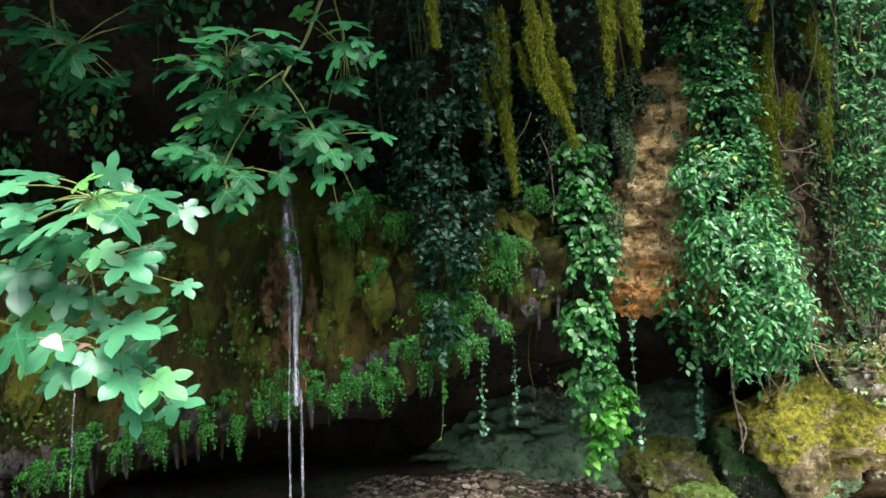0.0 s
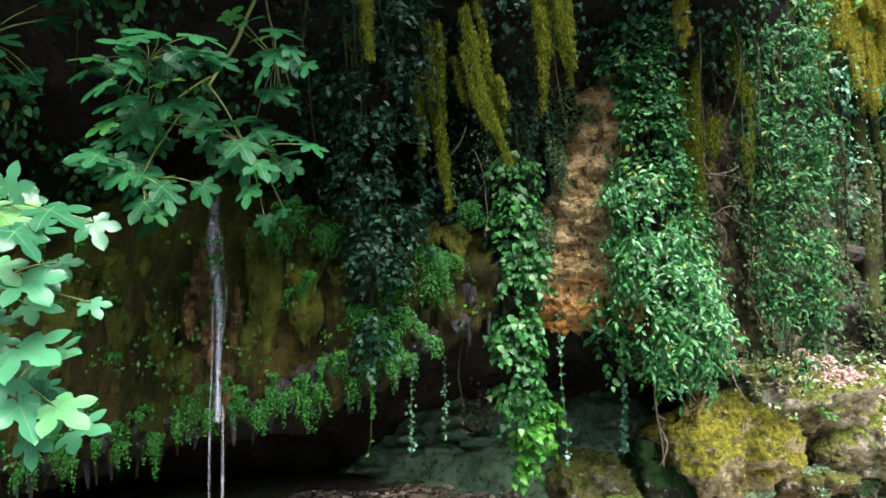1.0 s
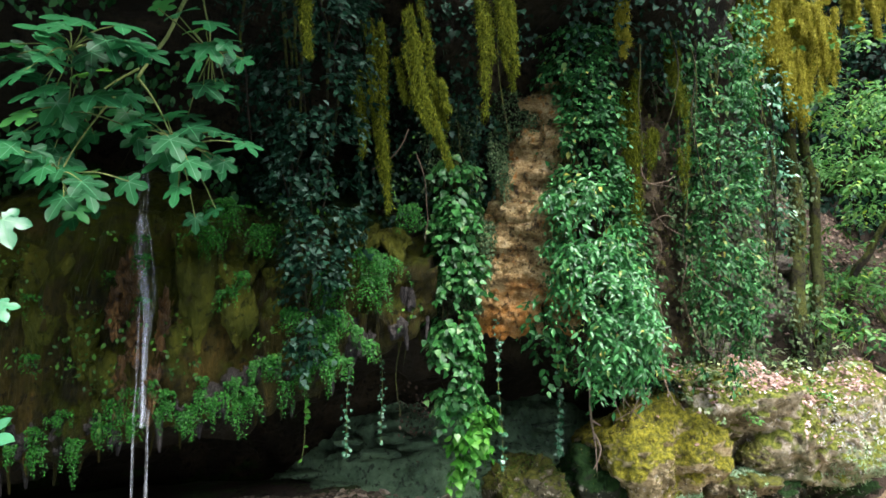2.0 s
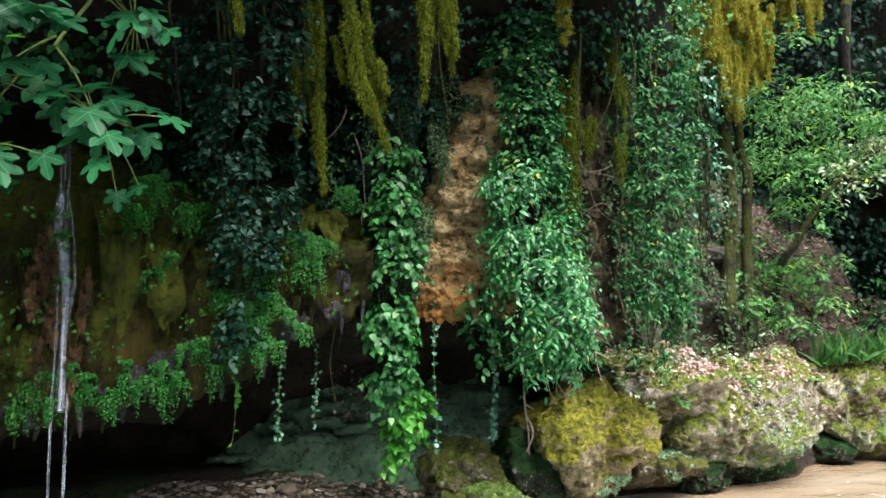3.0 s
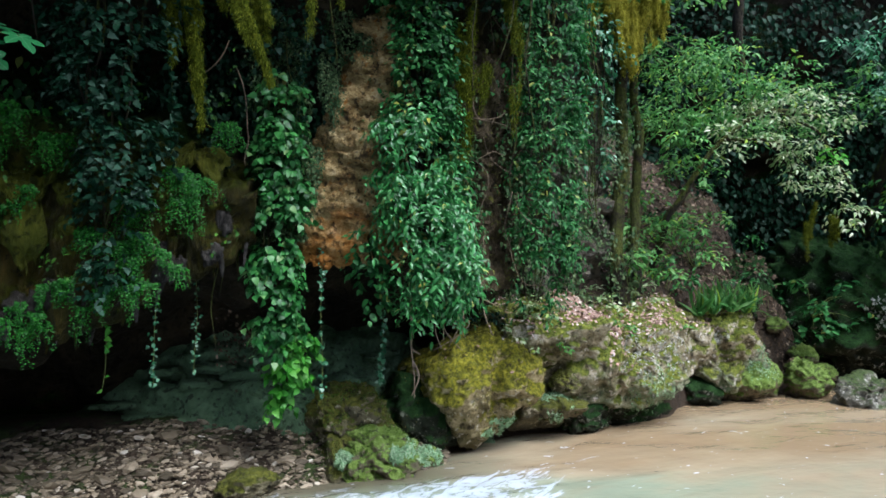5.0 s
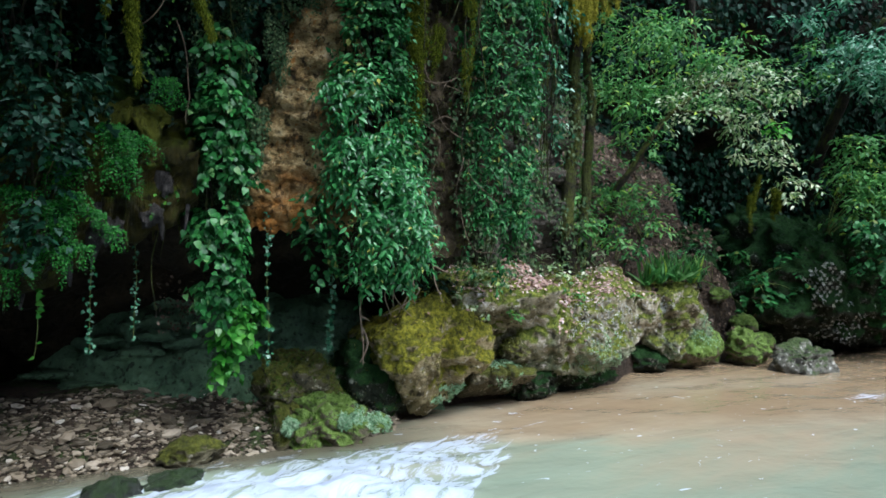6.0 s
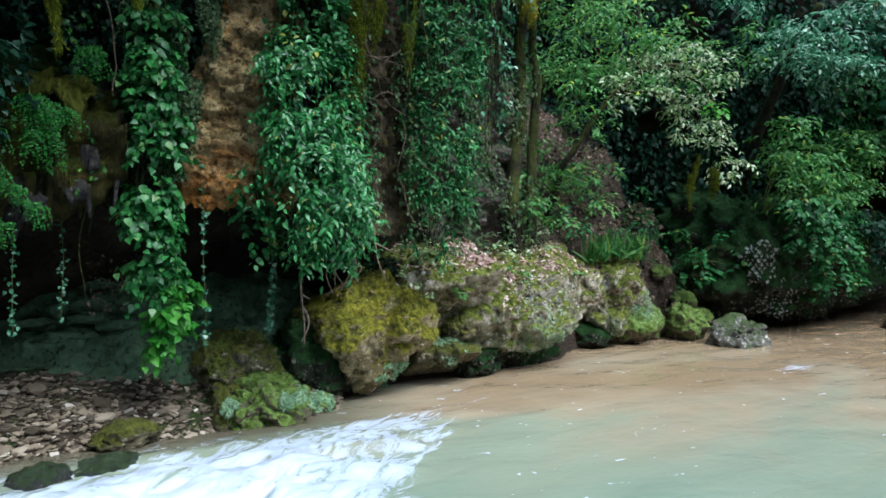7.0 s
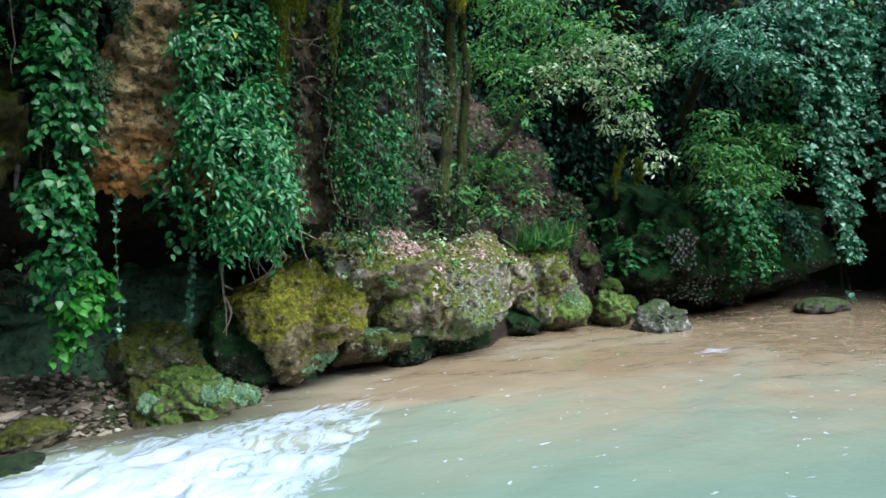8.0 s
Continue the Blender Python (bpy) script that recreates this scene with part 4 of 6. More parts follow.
tagged(new("overhanging_rock", hewn("overhanging_rock", (9.3, 6.3, 0.9), [(0, -1, 0.12, 0.98), (-0.93, 0.2, 0.28, 1.5), (-0.5, -0.85, 0.1, 1.32), (0.11, -0.35, -0.93, 1.0), (0, -0.3, 0.95, 0.78), (1, 0, 0, 2.7), (0, 1, 0, 1.0), (-0.3, -0.3, -0.9, 1.05)],
                                          52, DARKROCK, rough=0.22, soft=14, crack=0.06)), "large grey mossy rock overhanging the water", "boulder")


# ---- plants: tools ----
def rand_way(n, spread):
    return rng.normal(size=(n, 3)) * spread


def column(spine, n, rim=1.0):
    """Places and ways out over a hanging mass. spine: (x, y, z, half width, half depth) from the top down."""
    s = np.array(spine, float)
    gaps = np.linalg.norm(np.diff(s[:, :3], axis=0), axis=1) * (s[:-1, 3] + s[1:, 3])
    t = np.interp(rng.uniform(0, gaps.sum(), n), np.r_[0, np.cumsum(gaps)], np.arange(len(s)))
    c = np.stack([np.interp(t, np.arange(len(s)), s[:, k]) for k in range(5)], 1)
    a = rng.uniform(-0.15, 1.15, n) * math.pi
    # sprays stick out in tufts, so that the outline is uneven
    tuft = np.array([noise.noise(Vector((x * 4 + 7 * w, z * 4.5, w))) for x, z, w in zip(c[:, 0], c[:, 2], np.cos(a))])
    r = np.sqrt(rng.uniform(0.35, 1.0, n)) * (1 + 0.7 * tuft) * rim
    out = np.stack([np.cos(a), -np.sin(a), np.zeros(n)], 1)
    pos = c[:, :3] + np.stack([out[:, 0] * c[:, 3] * r, out[:, 1] * c[:, 4] * r, rng.normal(size=n) * 0.03], 1)
    return pos, out


def ivy(name, label, spine, n, size, mats, leaf, singles=300, group="hanging creepers on the cliff", droop=0.8, stems=6, category="ivy", reach=0.2):
    """A hanging creeper: many short side twigs about its stems, each with a row of leaves to both sides."""
    top = Vector(spine[0][:3])
    ob = thing(name, top, label, category, group)
    per = 9
    base, out = column(spine, int(n // per * 1.3), 0.85)
    clump = np.array([noise.noise(Vector(p) * 3.6) + 0.5 * noise.noise(Vector(p) * 8.0) for p in base])
    full = clump > (np.quantile(clump, 0.24) if n > 400 else -9)
    base, out = base[full], out[full]
    b = len(base)
    way = out * 0.8 + np.array([0, -0.15, -0.5 * droop]) + rand_way(b, 0.5)
    way /= np.linalg.norm(way, axis=1, keepdims=True)
    ln = reach * rng.uniform(0.5, 1.2, b)
    rep = lambda q: np.repeat(q, per, axis=0)
    t = np.tile(np.linspace(0.1, 1, per), b) + rng.normal(size=b * per) * 0.05
    side = np.tile(np.where(np.arange(per) % 2, 1.0, -1.0), b)
    across = np.cross(way, np.array([0, 0, 1.0]) + rand_way(b, 0.3))
    w, o, a = rep(way), rep(out), rep(across)
    drop = np.array([0, 0, -1.0]) * (0.35 * (rep(ln) * t) ** 2 / reach)[:, None]
    pos = rep(base) + w * (rep(ln) * t)[:, None] + drop + a * (side * size * 0.25)[:, None] + rand_way(b * per, 0.008)
    m = b * per
    tip = w * 0.6 + a * (side * 0.9)[:, None] + np.array([0, 0, -0.45 * droop]) + rand_way(m, 0.3)
    nor = o * 0.5 + np.array([0, -0.2, 0.9]) + rand_way(m, 0.4)
    scattered("leaf", leaf, pos, tip, nor, size * rng.uniform(0.5, 1.3, m) * (1.1 - 0.35 * t), mats, ob, singles)
    for k in range(stems):
        f = rng.uniform(-0.6, 0.6)
        ps = bent([(x + f * w_, y + 0.3 * d, z) for x, y, z, w_, d in spine], 6, 0.08, k * 3 + 1)
        part("stem", mesh_from("stem", *tube(ps, taper(len(ps), 0.01, 0.003), 5), BARK), ob)
    return ob


def trailer(spine, n, size, mats, label="thin trailing vine with tiny pale leaves"):
    """A thin hanging stem with small leaves all along it."""
    ob = thing("trailing_vine", spine[0], label, "vine", "thin vines under the overhang")
    ps = bent(spine, 10, 0.025, len(bpy.data.objects) % 17)
    part("stem", mesh_from("stem", *tube(ps, taper(len(ps), 0.0025, 0.0015), 4), FIGTWIG), ob)
    n, size = int(1.8 * n), 0.66 * size
    t = np.sort(rng.uniform(0.05, 1, n)) * (len(ps) - 1)
    pos = np.array([ps[int(i)] for i in t]) + rand_way(n, 0.012) + np.array([0, -0.01, 0])
    tip = rand_way(n, 0.8) + np.array([0, -0.5, -0.5])
    nor = np.array([0, -0.8, 0.5]) + rand_way(n, 0.4)
    scattered("leaf", HEART_LEAF, pos, tip, nor, size * rng.uniform(0.6, 1.3, n), mats, ob, n)
    return ob


def drape(spine, width, n, material, label, length=0.026, group="moss drapes on the overhang"):
    """Moss that hangs in ragged strands about a line."""
    ob = thing("hanging_moss", spine[0], label, "moss", group)
    ps = np.array(bent(spine, 12))
    cords = max(5, int(width / 0.008))
    pos, tip = [], []
    for c in range(cords):
        f = float(np.clip(rng.normal() * 0.55, -1.25, 1.25))
        dy = rng.uniform(-0.5, 0.5) * width
        start, end = int(rng.uniform(0, 0.35) * len(ps)), int((1 - 0.4 * abs(f)) * rng.uniform(0.35, 1) ** 0.7 * len(ps))
        k = max(2, 11 * n // cords)
        t = rng.uniform(start, max(start + 1, end - 1), k)
        i = t.astype(int).clip(0, len(ps) - 2)
        u = t / len(ps)
        q = ps[i] + (ps[i + 1] - ps[i]) * (t - i)[:, None]
        narrow = width * (1 - 0.65 * u)
        q[:, 0] += f * narrow + 0.007 * np.sin(q[:, 2] * 13 + 2.1 * c) + 0.004 * np.sin(q[:, 2] * 31 + c)
        q[:, 1] += dy
        pos.append(q + rand_way(k, 0.011))
        tip.append(np.array([0.35 * f, 0, -1]) + rand_way(k, 0.42))
    tuft = blade([(0.03, 0.0), (0.09, 0.45), (0.005, 1.0)], 0.3, 0.1)
    for b in range(3):
        p, t = np.concatenate(pos[b::3]), np.concatenate(tip[b::3])
        m = len(p)
        part("moss_strand", massed("moss_strand", tuft, p, t, np.array([0, -1, 0.3]) + rand_way(m, 0.7), length * rng.uniform(0.4, 1.2, m), material), ob, kind="stuff")
    return ob


def spray(centre, reach, n, size, flat=0.35):
    """Leaves of one bough: short twigs that arch out from it, with leaves to both sides of each."""
    per = 8
    b = max(2, n // per)
    a = rng.uniform(0, 2 * math.pi, b)
    way = np.stack([np.cos(a), np.sin(a) * 0.9 - 0.15, rng.normal(size=b) * 0.25 + 0.1], 1)
    way /= np.linalg.norm(way, axis=1, keepdims=True)
    root = np.array(centre) + rng.normal(size=(b, 3)) * np.array([0.4, 0.35, 0.1]) * reach
    ln = reach * rng.uniform(0.45, 1.0, b)
    rep = lambda q: np.repeat(q, per, axis=0)
    t = np.tile(np.linspace(0.15, 1, per), b) + rng.normal(size=b * per) * 0.04
    side = np.tile(np.where(np.arange(per) % 2, 1.0, -1.0), b)
    across = np.cross(way, np.array([0, 0, 1.0]) + rand_way(b, 0.25))
    w, x = rep(way), rep(across)
    m = b * per
    pos = rep(root) + w * (rep(ln) * t)[:, None] + x * (side * size * 0.2)[:, None] + np.array([0, 0, -0.42]) * (reach * t * t)[:, None] + rand_way(m, 0.012)
    tip = w * 0.7 + x * (side * 0.85)[:, None] + np.array([0, 0, -0.35]) + rand_way(m, 0.25)
    nor = np.array([0, -0.3, 1.0]) + rand_way(m, 0.35)
    return pos, tip, nor, size * rng.uniform(0.6, 1.25, m)


def crown(parent, tufts, mats, leaf, per, size, singles=0, flat=0.2):
    rows = [spray(c, r, int(per * r * r / 0.09), size, flat) for c, r in tufts]
    scattered("leaf", leaf, *(np.concatenate(k) for k in zip(*rows)), mats, parent, singles)


def limb(parent, points, a, b, mat=None, name="branch", wobble=0.05, sides=7):
    ps = bent(points, 7, wobble, len(bpy.data.objects) % 23)
    part(name, mesh_from(name, *tube(ps, taper(len(ps), a, b), sides), mat or BARK), parent)


def tufts_in(box, n, r0, r1):
    lo, hi = np.array(box[0]), np.array(box[1])
    return [(tuple(lo + (hi - lo) * rng.uniform(0, 1, 3)), rng.uniform(r0, r1)) for _ in range(n)]


# ---- fig branches ----
def fig(label, trunk, sprays, mats=None):
    """A fig bough: forking twigs, each leaf on its own stalk."""
    ob = thing("fig_branch", trunk[0], label, "fig tree", "fig boughs")
    limb(ob, trunk, 0.014, 0.008, FIGTWIG, wobble=0.02)
    me = mesh_from("leaf", FIG_LEAF[0], FIG_LEAF[1], (mats or FIG)[0])
    me.materials.append(VEIN)
    for q in me.polygons[FIG_LEAF[2]:]:
        q.material_index = 1
    for root, leaves in sprays:
        far = leaves[-1]
        mid = Vector(np.mean([q[:3] for q in leaves], axis=0)) + Vector((0, 0.12, 0.02))
        limb(ob, [root, (Vector(root) + mid) / 2 + Vector((0, 0.02, 0.03)), mid], 0.007, 0.004, FIGTWIG, wobble=0.02, sides=5)
        back = [(x + rng.uniform(-0.13, 0.13), y + rng.uniform(0.06, 0.3), z + rng.uniform(-0.1, 0.08), size * rng.uniform(0.7, 1.0), turn + rng.uniform(-50, 50)) for x, y, z, size, turn in leaves * (2 if mats is None else 1)]
        for x, y, z, size, turn in leaves + back:
            a = radians(turn)
            tip = Vector((math.cos(a), -0.35 + rng.uniform(-0.3, 0.3), -math.sin(a) * 0.75 - 0.15)).normalized()
            nor = Vector((rng.uniform(-0.35, 0.35), -0.6 + rng.uniform(-0.35, 0.3), 0.85))
            turn_m, _ = posed(np.zeros((1, 3)), np.array([tip]), np.array([nor]), [size * (0.84 if mats is None else 0.84)])
            m = Matrix(turn_m[0].tolist()).to_4x4()
            m.translation = Vector((x, y, z)) - tip * size * 0.35
            st = bent([mid, (mid + m.translation) / 2 + Vector((0, 0, 0.02)), m.translation + tip * 0.15 * size], 3)
            stalk = part("stalk", mesh_from("stalk", *tube(st, taper(len(st), 0.004, 0.003), 4), FIGTWIG), ob)
            piece("leaf", me, stalk, m)
    return ob


FAR_A = [(-1.37, 3.26, 3.00, 0.19, 180), (-1.20, 3.23, 3.06, 0.22, 200), (-1.01, 3.05, 3.03, 0.23, 190), (-0.86, 3.10, 2.93, 0.21, 60), (-0.76, 3.05, 3.00, 0.23, 10), (-1.11, 3.11, 2.86, 0.18, 40), (-1.25, 3.10, 2.78, 0.21, 150)]
FAR_B = [(-0.44, 3.35, 3.18, 0.22, 10), (-0.46, 3.37, 3.05, 0.20, 60), (-0.54, 3.35, 2.95, 0.18, 120), (-0.49, 3.46, 2.88, 0.21, 40), (-0.61, 3.38, 3.26, 0.20, -20), (-0.38, 3.37, 3.07, 0.15, 60)]
FAR_C = [(-1.31, 3.38, 2.80, 0.20, 170), (-1.14, 3.32, 2.70, 0.23, 60), (-0.94, 3.25, 2.74, 0.24, 20), (-1.27, 3.19, 2.62, 0.17, 150), (-1.13, 3.41, 2.66, 0.19, 90), (-1.20, 3.32, 2.60, 0.16, 120), (-1.03, 3.37, 2.92, 0.20, -20)]
FAR_D = [(-0.82, 3.51, 2.73, 0.21, -10), (-0.64, 3.37, 2.55, 0.22, 60), (-0.54, 3.47, 2.67, 0.24, -10), (-0.42, 3.42, 2.63, 0.20, 10), (-0.55, 3.35, 2.44, 0.20, 60), (-0.73, 3.50, 2.50, 0.21, 150), (-0.92, 3.49, 2.73, 0.19, 120), (-0.62, 3.37, 2.31, 0.17, 100)]
FAR_E = [(-1.32, 3.17, 2.47, 0.20, 180), (-1.24, 3.27, 2.45, 0.19, 80), (-1.11, 3.33, 2.40, 0.20, 20), (-0.97, 3.20, 2.30, 0.19, 40), (-1.12, 3.29, 2.24, 0.20, 110), (-1.20, 3.24, 2.38, 0.18, 150)]
FAR_F = [(-2.38, 3.56, 3.34, 0.28, 200), (-2.15, 3.53, 3.32, 0.28, 20), (-2.04, 3.52, 3.13, 0.24, 60), (-2.38, 3.69, 3.28, 0.22, 90), (-2.06, 3.69, 3.16, 0.18, 20), (-2.12, 3.50, 3.16, 0.21, 120), (-2.43, 3.55, 3.48, 0.25, 180), (-1.72, 3.64, 3.53, 0.22, 0)]
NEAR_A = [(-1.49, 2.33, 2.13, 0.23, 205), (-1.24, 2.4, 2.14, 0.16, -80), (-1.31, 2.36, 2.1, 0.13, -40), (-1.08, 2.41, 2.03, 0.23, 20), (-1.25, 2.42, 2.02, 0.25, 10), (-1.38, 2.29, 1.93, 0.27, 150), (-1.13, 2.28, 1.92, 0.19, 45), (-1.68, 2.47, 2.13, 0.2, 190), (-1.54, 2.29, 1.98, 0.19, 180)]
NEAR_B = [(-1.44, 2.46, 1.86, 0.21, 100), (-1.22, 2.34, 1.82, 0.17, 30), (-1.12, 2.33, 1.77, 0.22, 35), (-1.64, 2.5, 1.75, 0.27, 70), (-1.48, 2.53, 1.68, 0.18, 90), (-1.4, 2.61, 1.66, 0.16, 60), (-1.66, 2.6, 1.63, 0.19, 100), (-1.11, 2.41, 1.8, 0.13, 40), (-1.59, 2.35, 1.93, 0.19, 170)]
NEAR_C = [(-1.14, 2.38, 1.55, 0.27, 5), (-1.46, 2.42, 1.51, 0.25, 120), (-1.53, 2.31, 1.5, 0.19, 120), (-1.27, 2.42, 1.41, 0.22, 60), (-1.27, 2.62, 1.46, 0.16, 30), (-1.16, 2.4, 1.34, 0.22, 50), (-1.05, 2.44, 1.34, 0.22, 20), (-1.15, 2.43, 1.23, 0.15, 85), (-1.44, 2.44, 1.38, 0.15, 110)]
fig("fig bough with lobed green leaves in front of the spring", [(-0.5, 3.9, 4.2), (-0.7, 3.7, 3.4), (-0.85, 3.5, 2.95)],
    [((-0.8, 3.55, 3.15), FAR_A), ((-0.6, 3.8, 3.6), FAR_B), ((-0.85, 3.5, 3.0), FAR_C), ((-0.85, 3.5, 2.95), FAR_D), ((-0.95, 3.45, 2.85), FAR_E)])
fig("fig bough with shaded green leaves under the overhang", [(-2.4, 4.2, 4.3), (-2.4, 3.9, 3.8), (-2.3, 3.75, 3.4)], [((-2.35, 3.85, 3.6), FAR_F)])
fig("large fig leaves on a near bough, daylight in their pale green", [(-3.2, 2.5, 1.5), (-2.4, 2.55, 1.75), (-1.75, 2.6, 1.85)], [((-2.0, 2.6, 1.85), NEAR_A), ((-1.9, 2.65, 1.85), NEAR_B), ((-2.1, 2.6, 1.7), NEAR_C)], LITFIG)

# Two small pale leaves, drawn with the litter material.
_o = thing("small_pale_leaf", (-1.37, 2.3, 1.5), "small pale leaf on the near fig bough", "leaf")
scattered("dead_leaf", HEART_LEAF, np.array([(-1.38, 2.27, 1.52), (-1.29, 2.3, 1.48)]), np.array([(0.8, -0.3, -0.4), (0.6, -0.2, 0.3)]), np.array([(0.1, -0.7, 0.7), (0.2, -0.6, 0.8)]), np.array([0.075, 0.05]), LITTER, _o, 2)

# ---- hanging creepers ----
ivy("ivy", "bluish ivy curtain hanging from the overhang, shade in its leaf colour", [(0.05, 3.85, 3.7, 0.36, 0.2), (0.06, 4.05, 3.0, 0.3, 0.18), (0.0, 4.15, 2.55, 0.23, 0.15), (0.02, 4.2, 1.9, 0.16, 0.12), (-0.02, 4.22, 1.45, 0.05, 0.06)], 2900, 0.05, SHADEIVY, IVY_LEAF, reach=0.15)
# Overhang's shade and the light below are split between two leaf materials.
ivy("ivy", "small-leaved ivy column over the boulders, darker leaves for shade", [(1.88, 4.2, 3.8, 0.2, 0.18), (1.9, 4.3, 3.2, 0.22, 0.18), (1.92, 4.38, 2.6, 0.26, 0.18), (1.98, 4.4, 2.1, 0.28, 0.18), (2.03, 4.42, 1.7, 0.24, 0.14)], 5200, 0.05, IVY, OVAL_LEAF, reach=0.16)
ivy("ivy", "bunch of glossy broad-leaved ivy over the boulders, light in its bright green", [(1.8, 4.32, 2.6, 0.14, 0.14), (1.86, 4.3, 2.2, 0.23, 0.2), (1.93, 4.28, 1.85, 0.27, 0.24), (2.0, 4.28, 1.6, 0.28, 0.24), (2.02, 4.32, 1.42, 0.22, 0.18), (1.97, 4.38, 1.24, 0.1, 0.1)], 5200, 0.06, LITBROADIVY, BROAD_LEAF, reach=0.2, droop=1.0)
ivy("ivy", "small side strand of green ivy beside the rust rock", [(1.58, 4.5, 1.75, 0.1, 0.08), (1.6, 4.5, 1.45, 0.11, 0.08), (1.66, 4.5, 1.2, 0.05, 0.05)], 230, 0.062, IVY, OVAL_LEAF, 230, stems=2, reach=0.12)
ivy("ivy", "dark green ivy column beside the grey rock", [(3.12, 4.55, 3.75, 0.32, 0.22), (3.1, 4.55, 3.3, 0.32, 0.22), (3.07, 4.6, 2.6, 0.29, 0.2), (3.05, 4.6, 2.0, 0.29, 0.2), (3.02, 4.65, 1.5, 0.24, 0.16), (3.0, 4.7, 1.25, 0.16, 0.1)], 6000, 0.052, IVY, BROAD_LEAF, reach=0.16)
for x, top, low, w in ((9.6, 4.2, 2.2, 0.15), (10.15, 4.3, 1.5, 0.16), (10.85, 4.3, 0.25, 0.3), (11.35, 4.2, 1.9, 0.2), (10.45, 4.4, 1.0, 0.14), (11.9, 4.8, 1.3, 0.2), (12.5, 4.8, 1.9, 0.22)):
    ivy("ivy", "long pale bluish ivy strand over the dark water cave", [(x - 0.15, 4.8, top, w * 1.3, 0.25), (x - 0.1, 4.75, top * 0.7 + low * 0.3, w * 0.8, 0.2), (x, 4.7, (top + low) / 2, w * 0.6, 0.12), (x, 4.65, low + 0.3, w * 0.4, 0.1), (x + 0.03, 4.62, low, 0.04, 0.04)], int(420 * (top - low)), 0.085, TEALIVY, IVY_LEAF, 45, reach=0.13, stems=3)
ivy("ivy", "dark ivy draped over the mossy rock", [(8.7, 5.05, 1.75, 0.7, 0.2), (8.75, 5.0, 1.3, 0.6, 0.2), (8.8, 4.95, 0.95, 0.45, 0.15), (8.9, 4.9, 0.7, 0.2, 0.1)], 1300, 0.085, IVY, OVAL_LEAF, 100, reach=0.25)
ivy("ivy", "dark ivy draped over the mossy rock", [(9.7, 4.95, 1.6, 0.35, 0.2), (9.75, 4.95, 1.1, 0.3, 0.2), (9.8, 4.9, 0.8, 0.15, 0.1)], 600, 0.085, SHADEIVY, OVAL_LEAF, 100, reach=0.25)
ivy("heart_vine", "hanging vine with heart-shaped green leaves", [(0.99, 4.45, 2.8, 0.1, 0.08), (0.96, 4.48, 2.1, 0.13, 0.1), (0.95, 4.5, 1.75, 0.14, 0.1), (0.94, 4.54, 1.5, 0.15, 0.12), (0.91, 4.6, 1.28, 0.17, 0.12), (1.05, 4.66, 1.02, 0.14, 0.1)], 2500, 0.056, VINE, HEART_LEAF, 300, droop=1.2, stems=4, category="vine", reach=0.13)
ivy("heart_vine", "fresh bright green tip of the hanging vine", [(1.1, 4.66, 1.08, 0.13, 0.09), (1.06, 4.7, 0.9, 0.13, 0.09), (1.04, 4.74, 0.7, 0.08, 0.07), (1.03, 4.76, 0.6, 0.06, 0.05)], 300, 0.066, SPRING, HEART_LEAF, 290, droop=1.2, stems=2, category="vine", reach=0.1)
ivy("ivy", "pale bluish ivy fringe beside the grey rock", [(3.62, 4.8, 3.7, 0.17, 0.15), (3.65, 4.82, 3.0, 0.17, 0.15), (3.64, 4.84, 2.4, 0.14, 0.12), (3.62, 4.86, 1.9, 0.08, 0.1)], 450, 0.05, TEALIVY, OVAL_LEAF, 200)
trailer([(0.23, 4.5, 1.55), (0.207, 4.55, 1.07), (0.216, 4.55, 0.8)], 34, 0.035, TEALIVY)
trailer([(0.46, 4.7, 1.72), (0.457, 4.75, 1.238), (0.443, 4.75, 0.83)], 40, 0.03, TEALIVY)
trailer([(1.262, 4.6, 1.75), (1.267, 4.6, 1.391), (1.268, 4.6, 0.615)], 60, 0.038, TEALIVY)
trailer([(1.73, 4.7, 1.4), (1.734, 4.75, 0.971), (1.714, 4.75, 0.69)], 60, 0.045, TEALIVY)
trailer([(-0.06, 4.45, 1.5), (-0.048, 4.55, 1.118), (-0.097, 4.6, 0.8)], 9, 0.06, SPRING, "thin stem with a few yellow-green leaves")
for k in range(3):
    x, z = 1.08 + 0.05 * k + rng.uniform(-0.03, 0.03), rng.uniform(2.6, 3.3)
    trailer([(x + 0.1, 4.46, z + 0.5), (x, 4.42, z), (x - 0.05, 4.44, z - rng.uniform(0.5, 0.9))], 60, 0.04, SHADEIVY, "fine grey-green creeper hanging over the rust rock")
trailer([(0.347, 4.15, 3.1), (0.311, 4.2, 2.547), (0.338, 4.2, 2.05)], 42, 0.07, SHADEIVY, "hanging stem with small bluish leaves")


# bare roots under the ivy
def roots(label, lines, r=0.012, mat=None, wobble=0.035):
    ob = thing("hanging_roots", lines[0][0], label, "roots", "bare roots under the ivy")
    for k, l in enumerate(lines):
        ps = bent(l, 9, wobble, k + 5)
        part("root", mesh_from("root", *tube(ps, taper(len(ps), r, 0.003), 5), mat or TWIG), ob)


roots("bare pale root hanging below the ivy", [[(1.855, 4.42, 1.35), (1.865, 4.5, 1.1), (1.875, 4.5, 0.8), (1.885, 4.5, 0.6)], [(1.87, 4.5, 0.85), (1.9, 4.48, 0.74), (1.86, 4.5, 0.62)], [(1.87, 4.5, 0.95), (1.93, 4.48, 0.9)]])
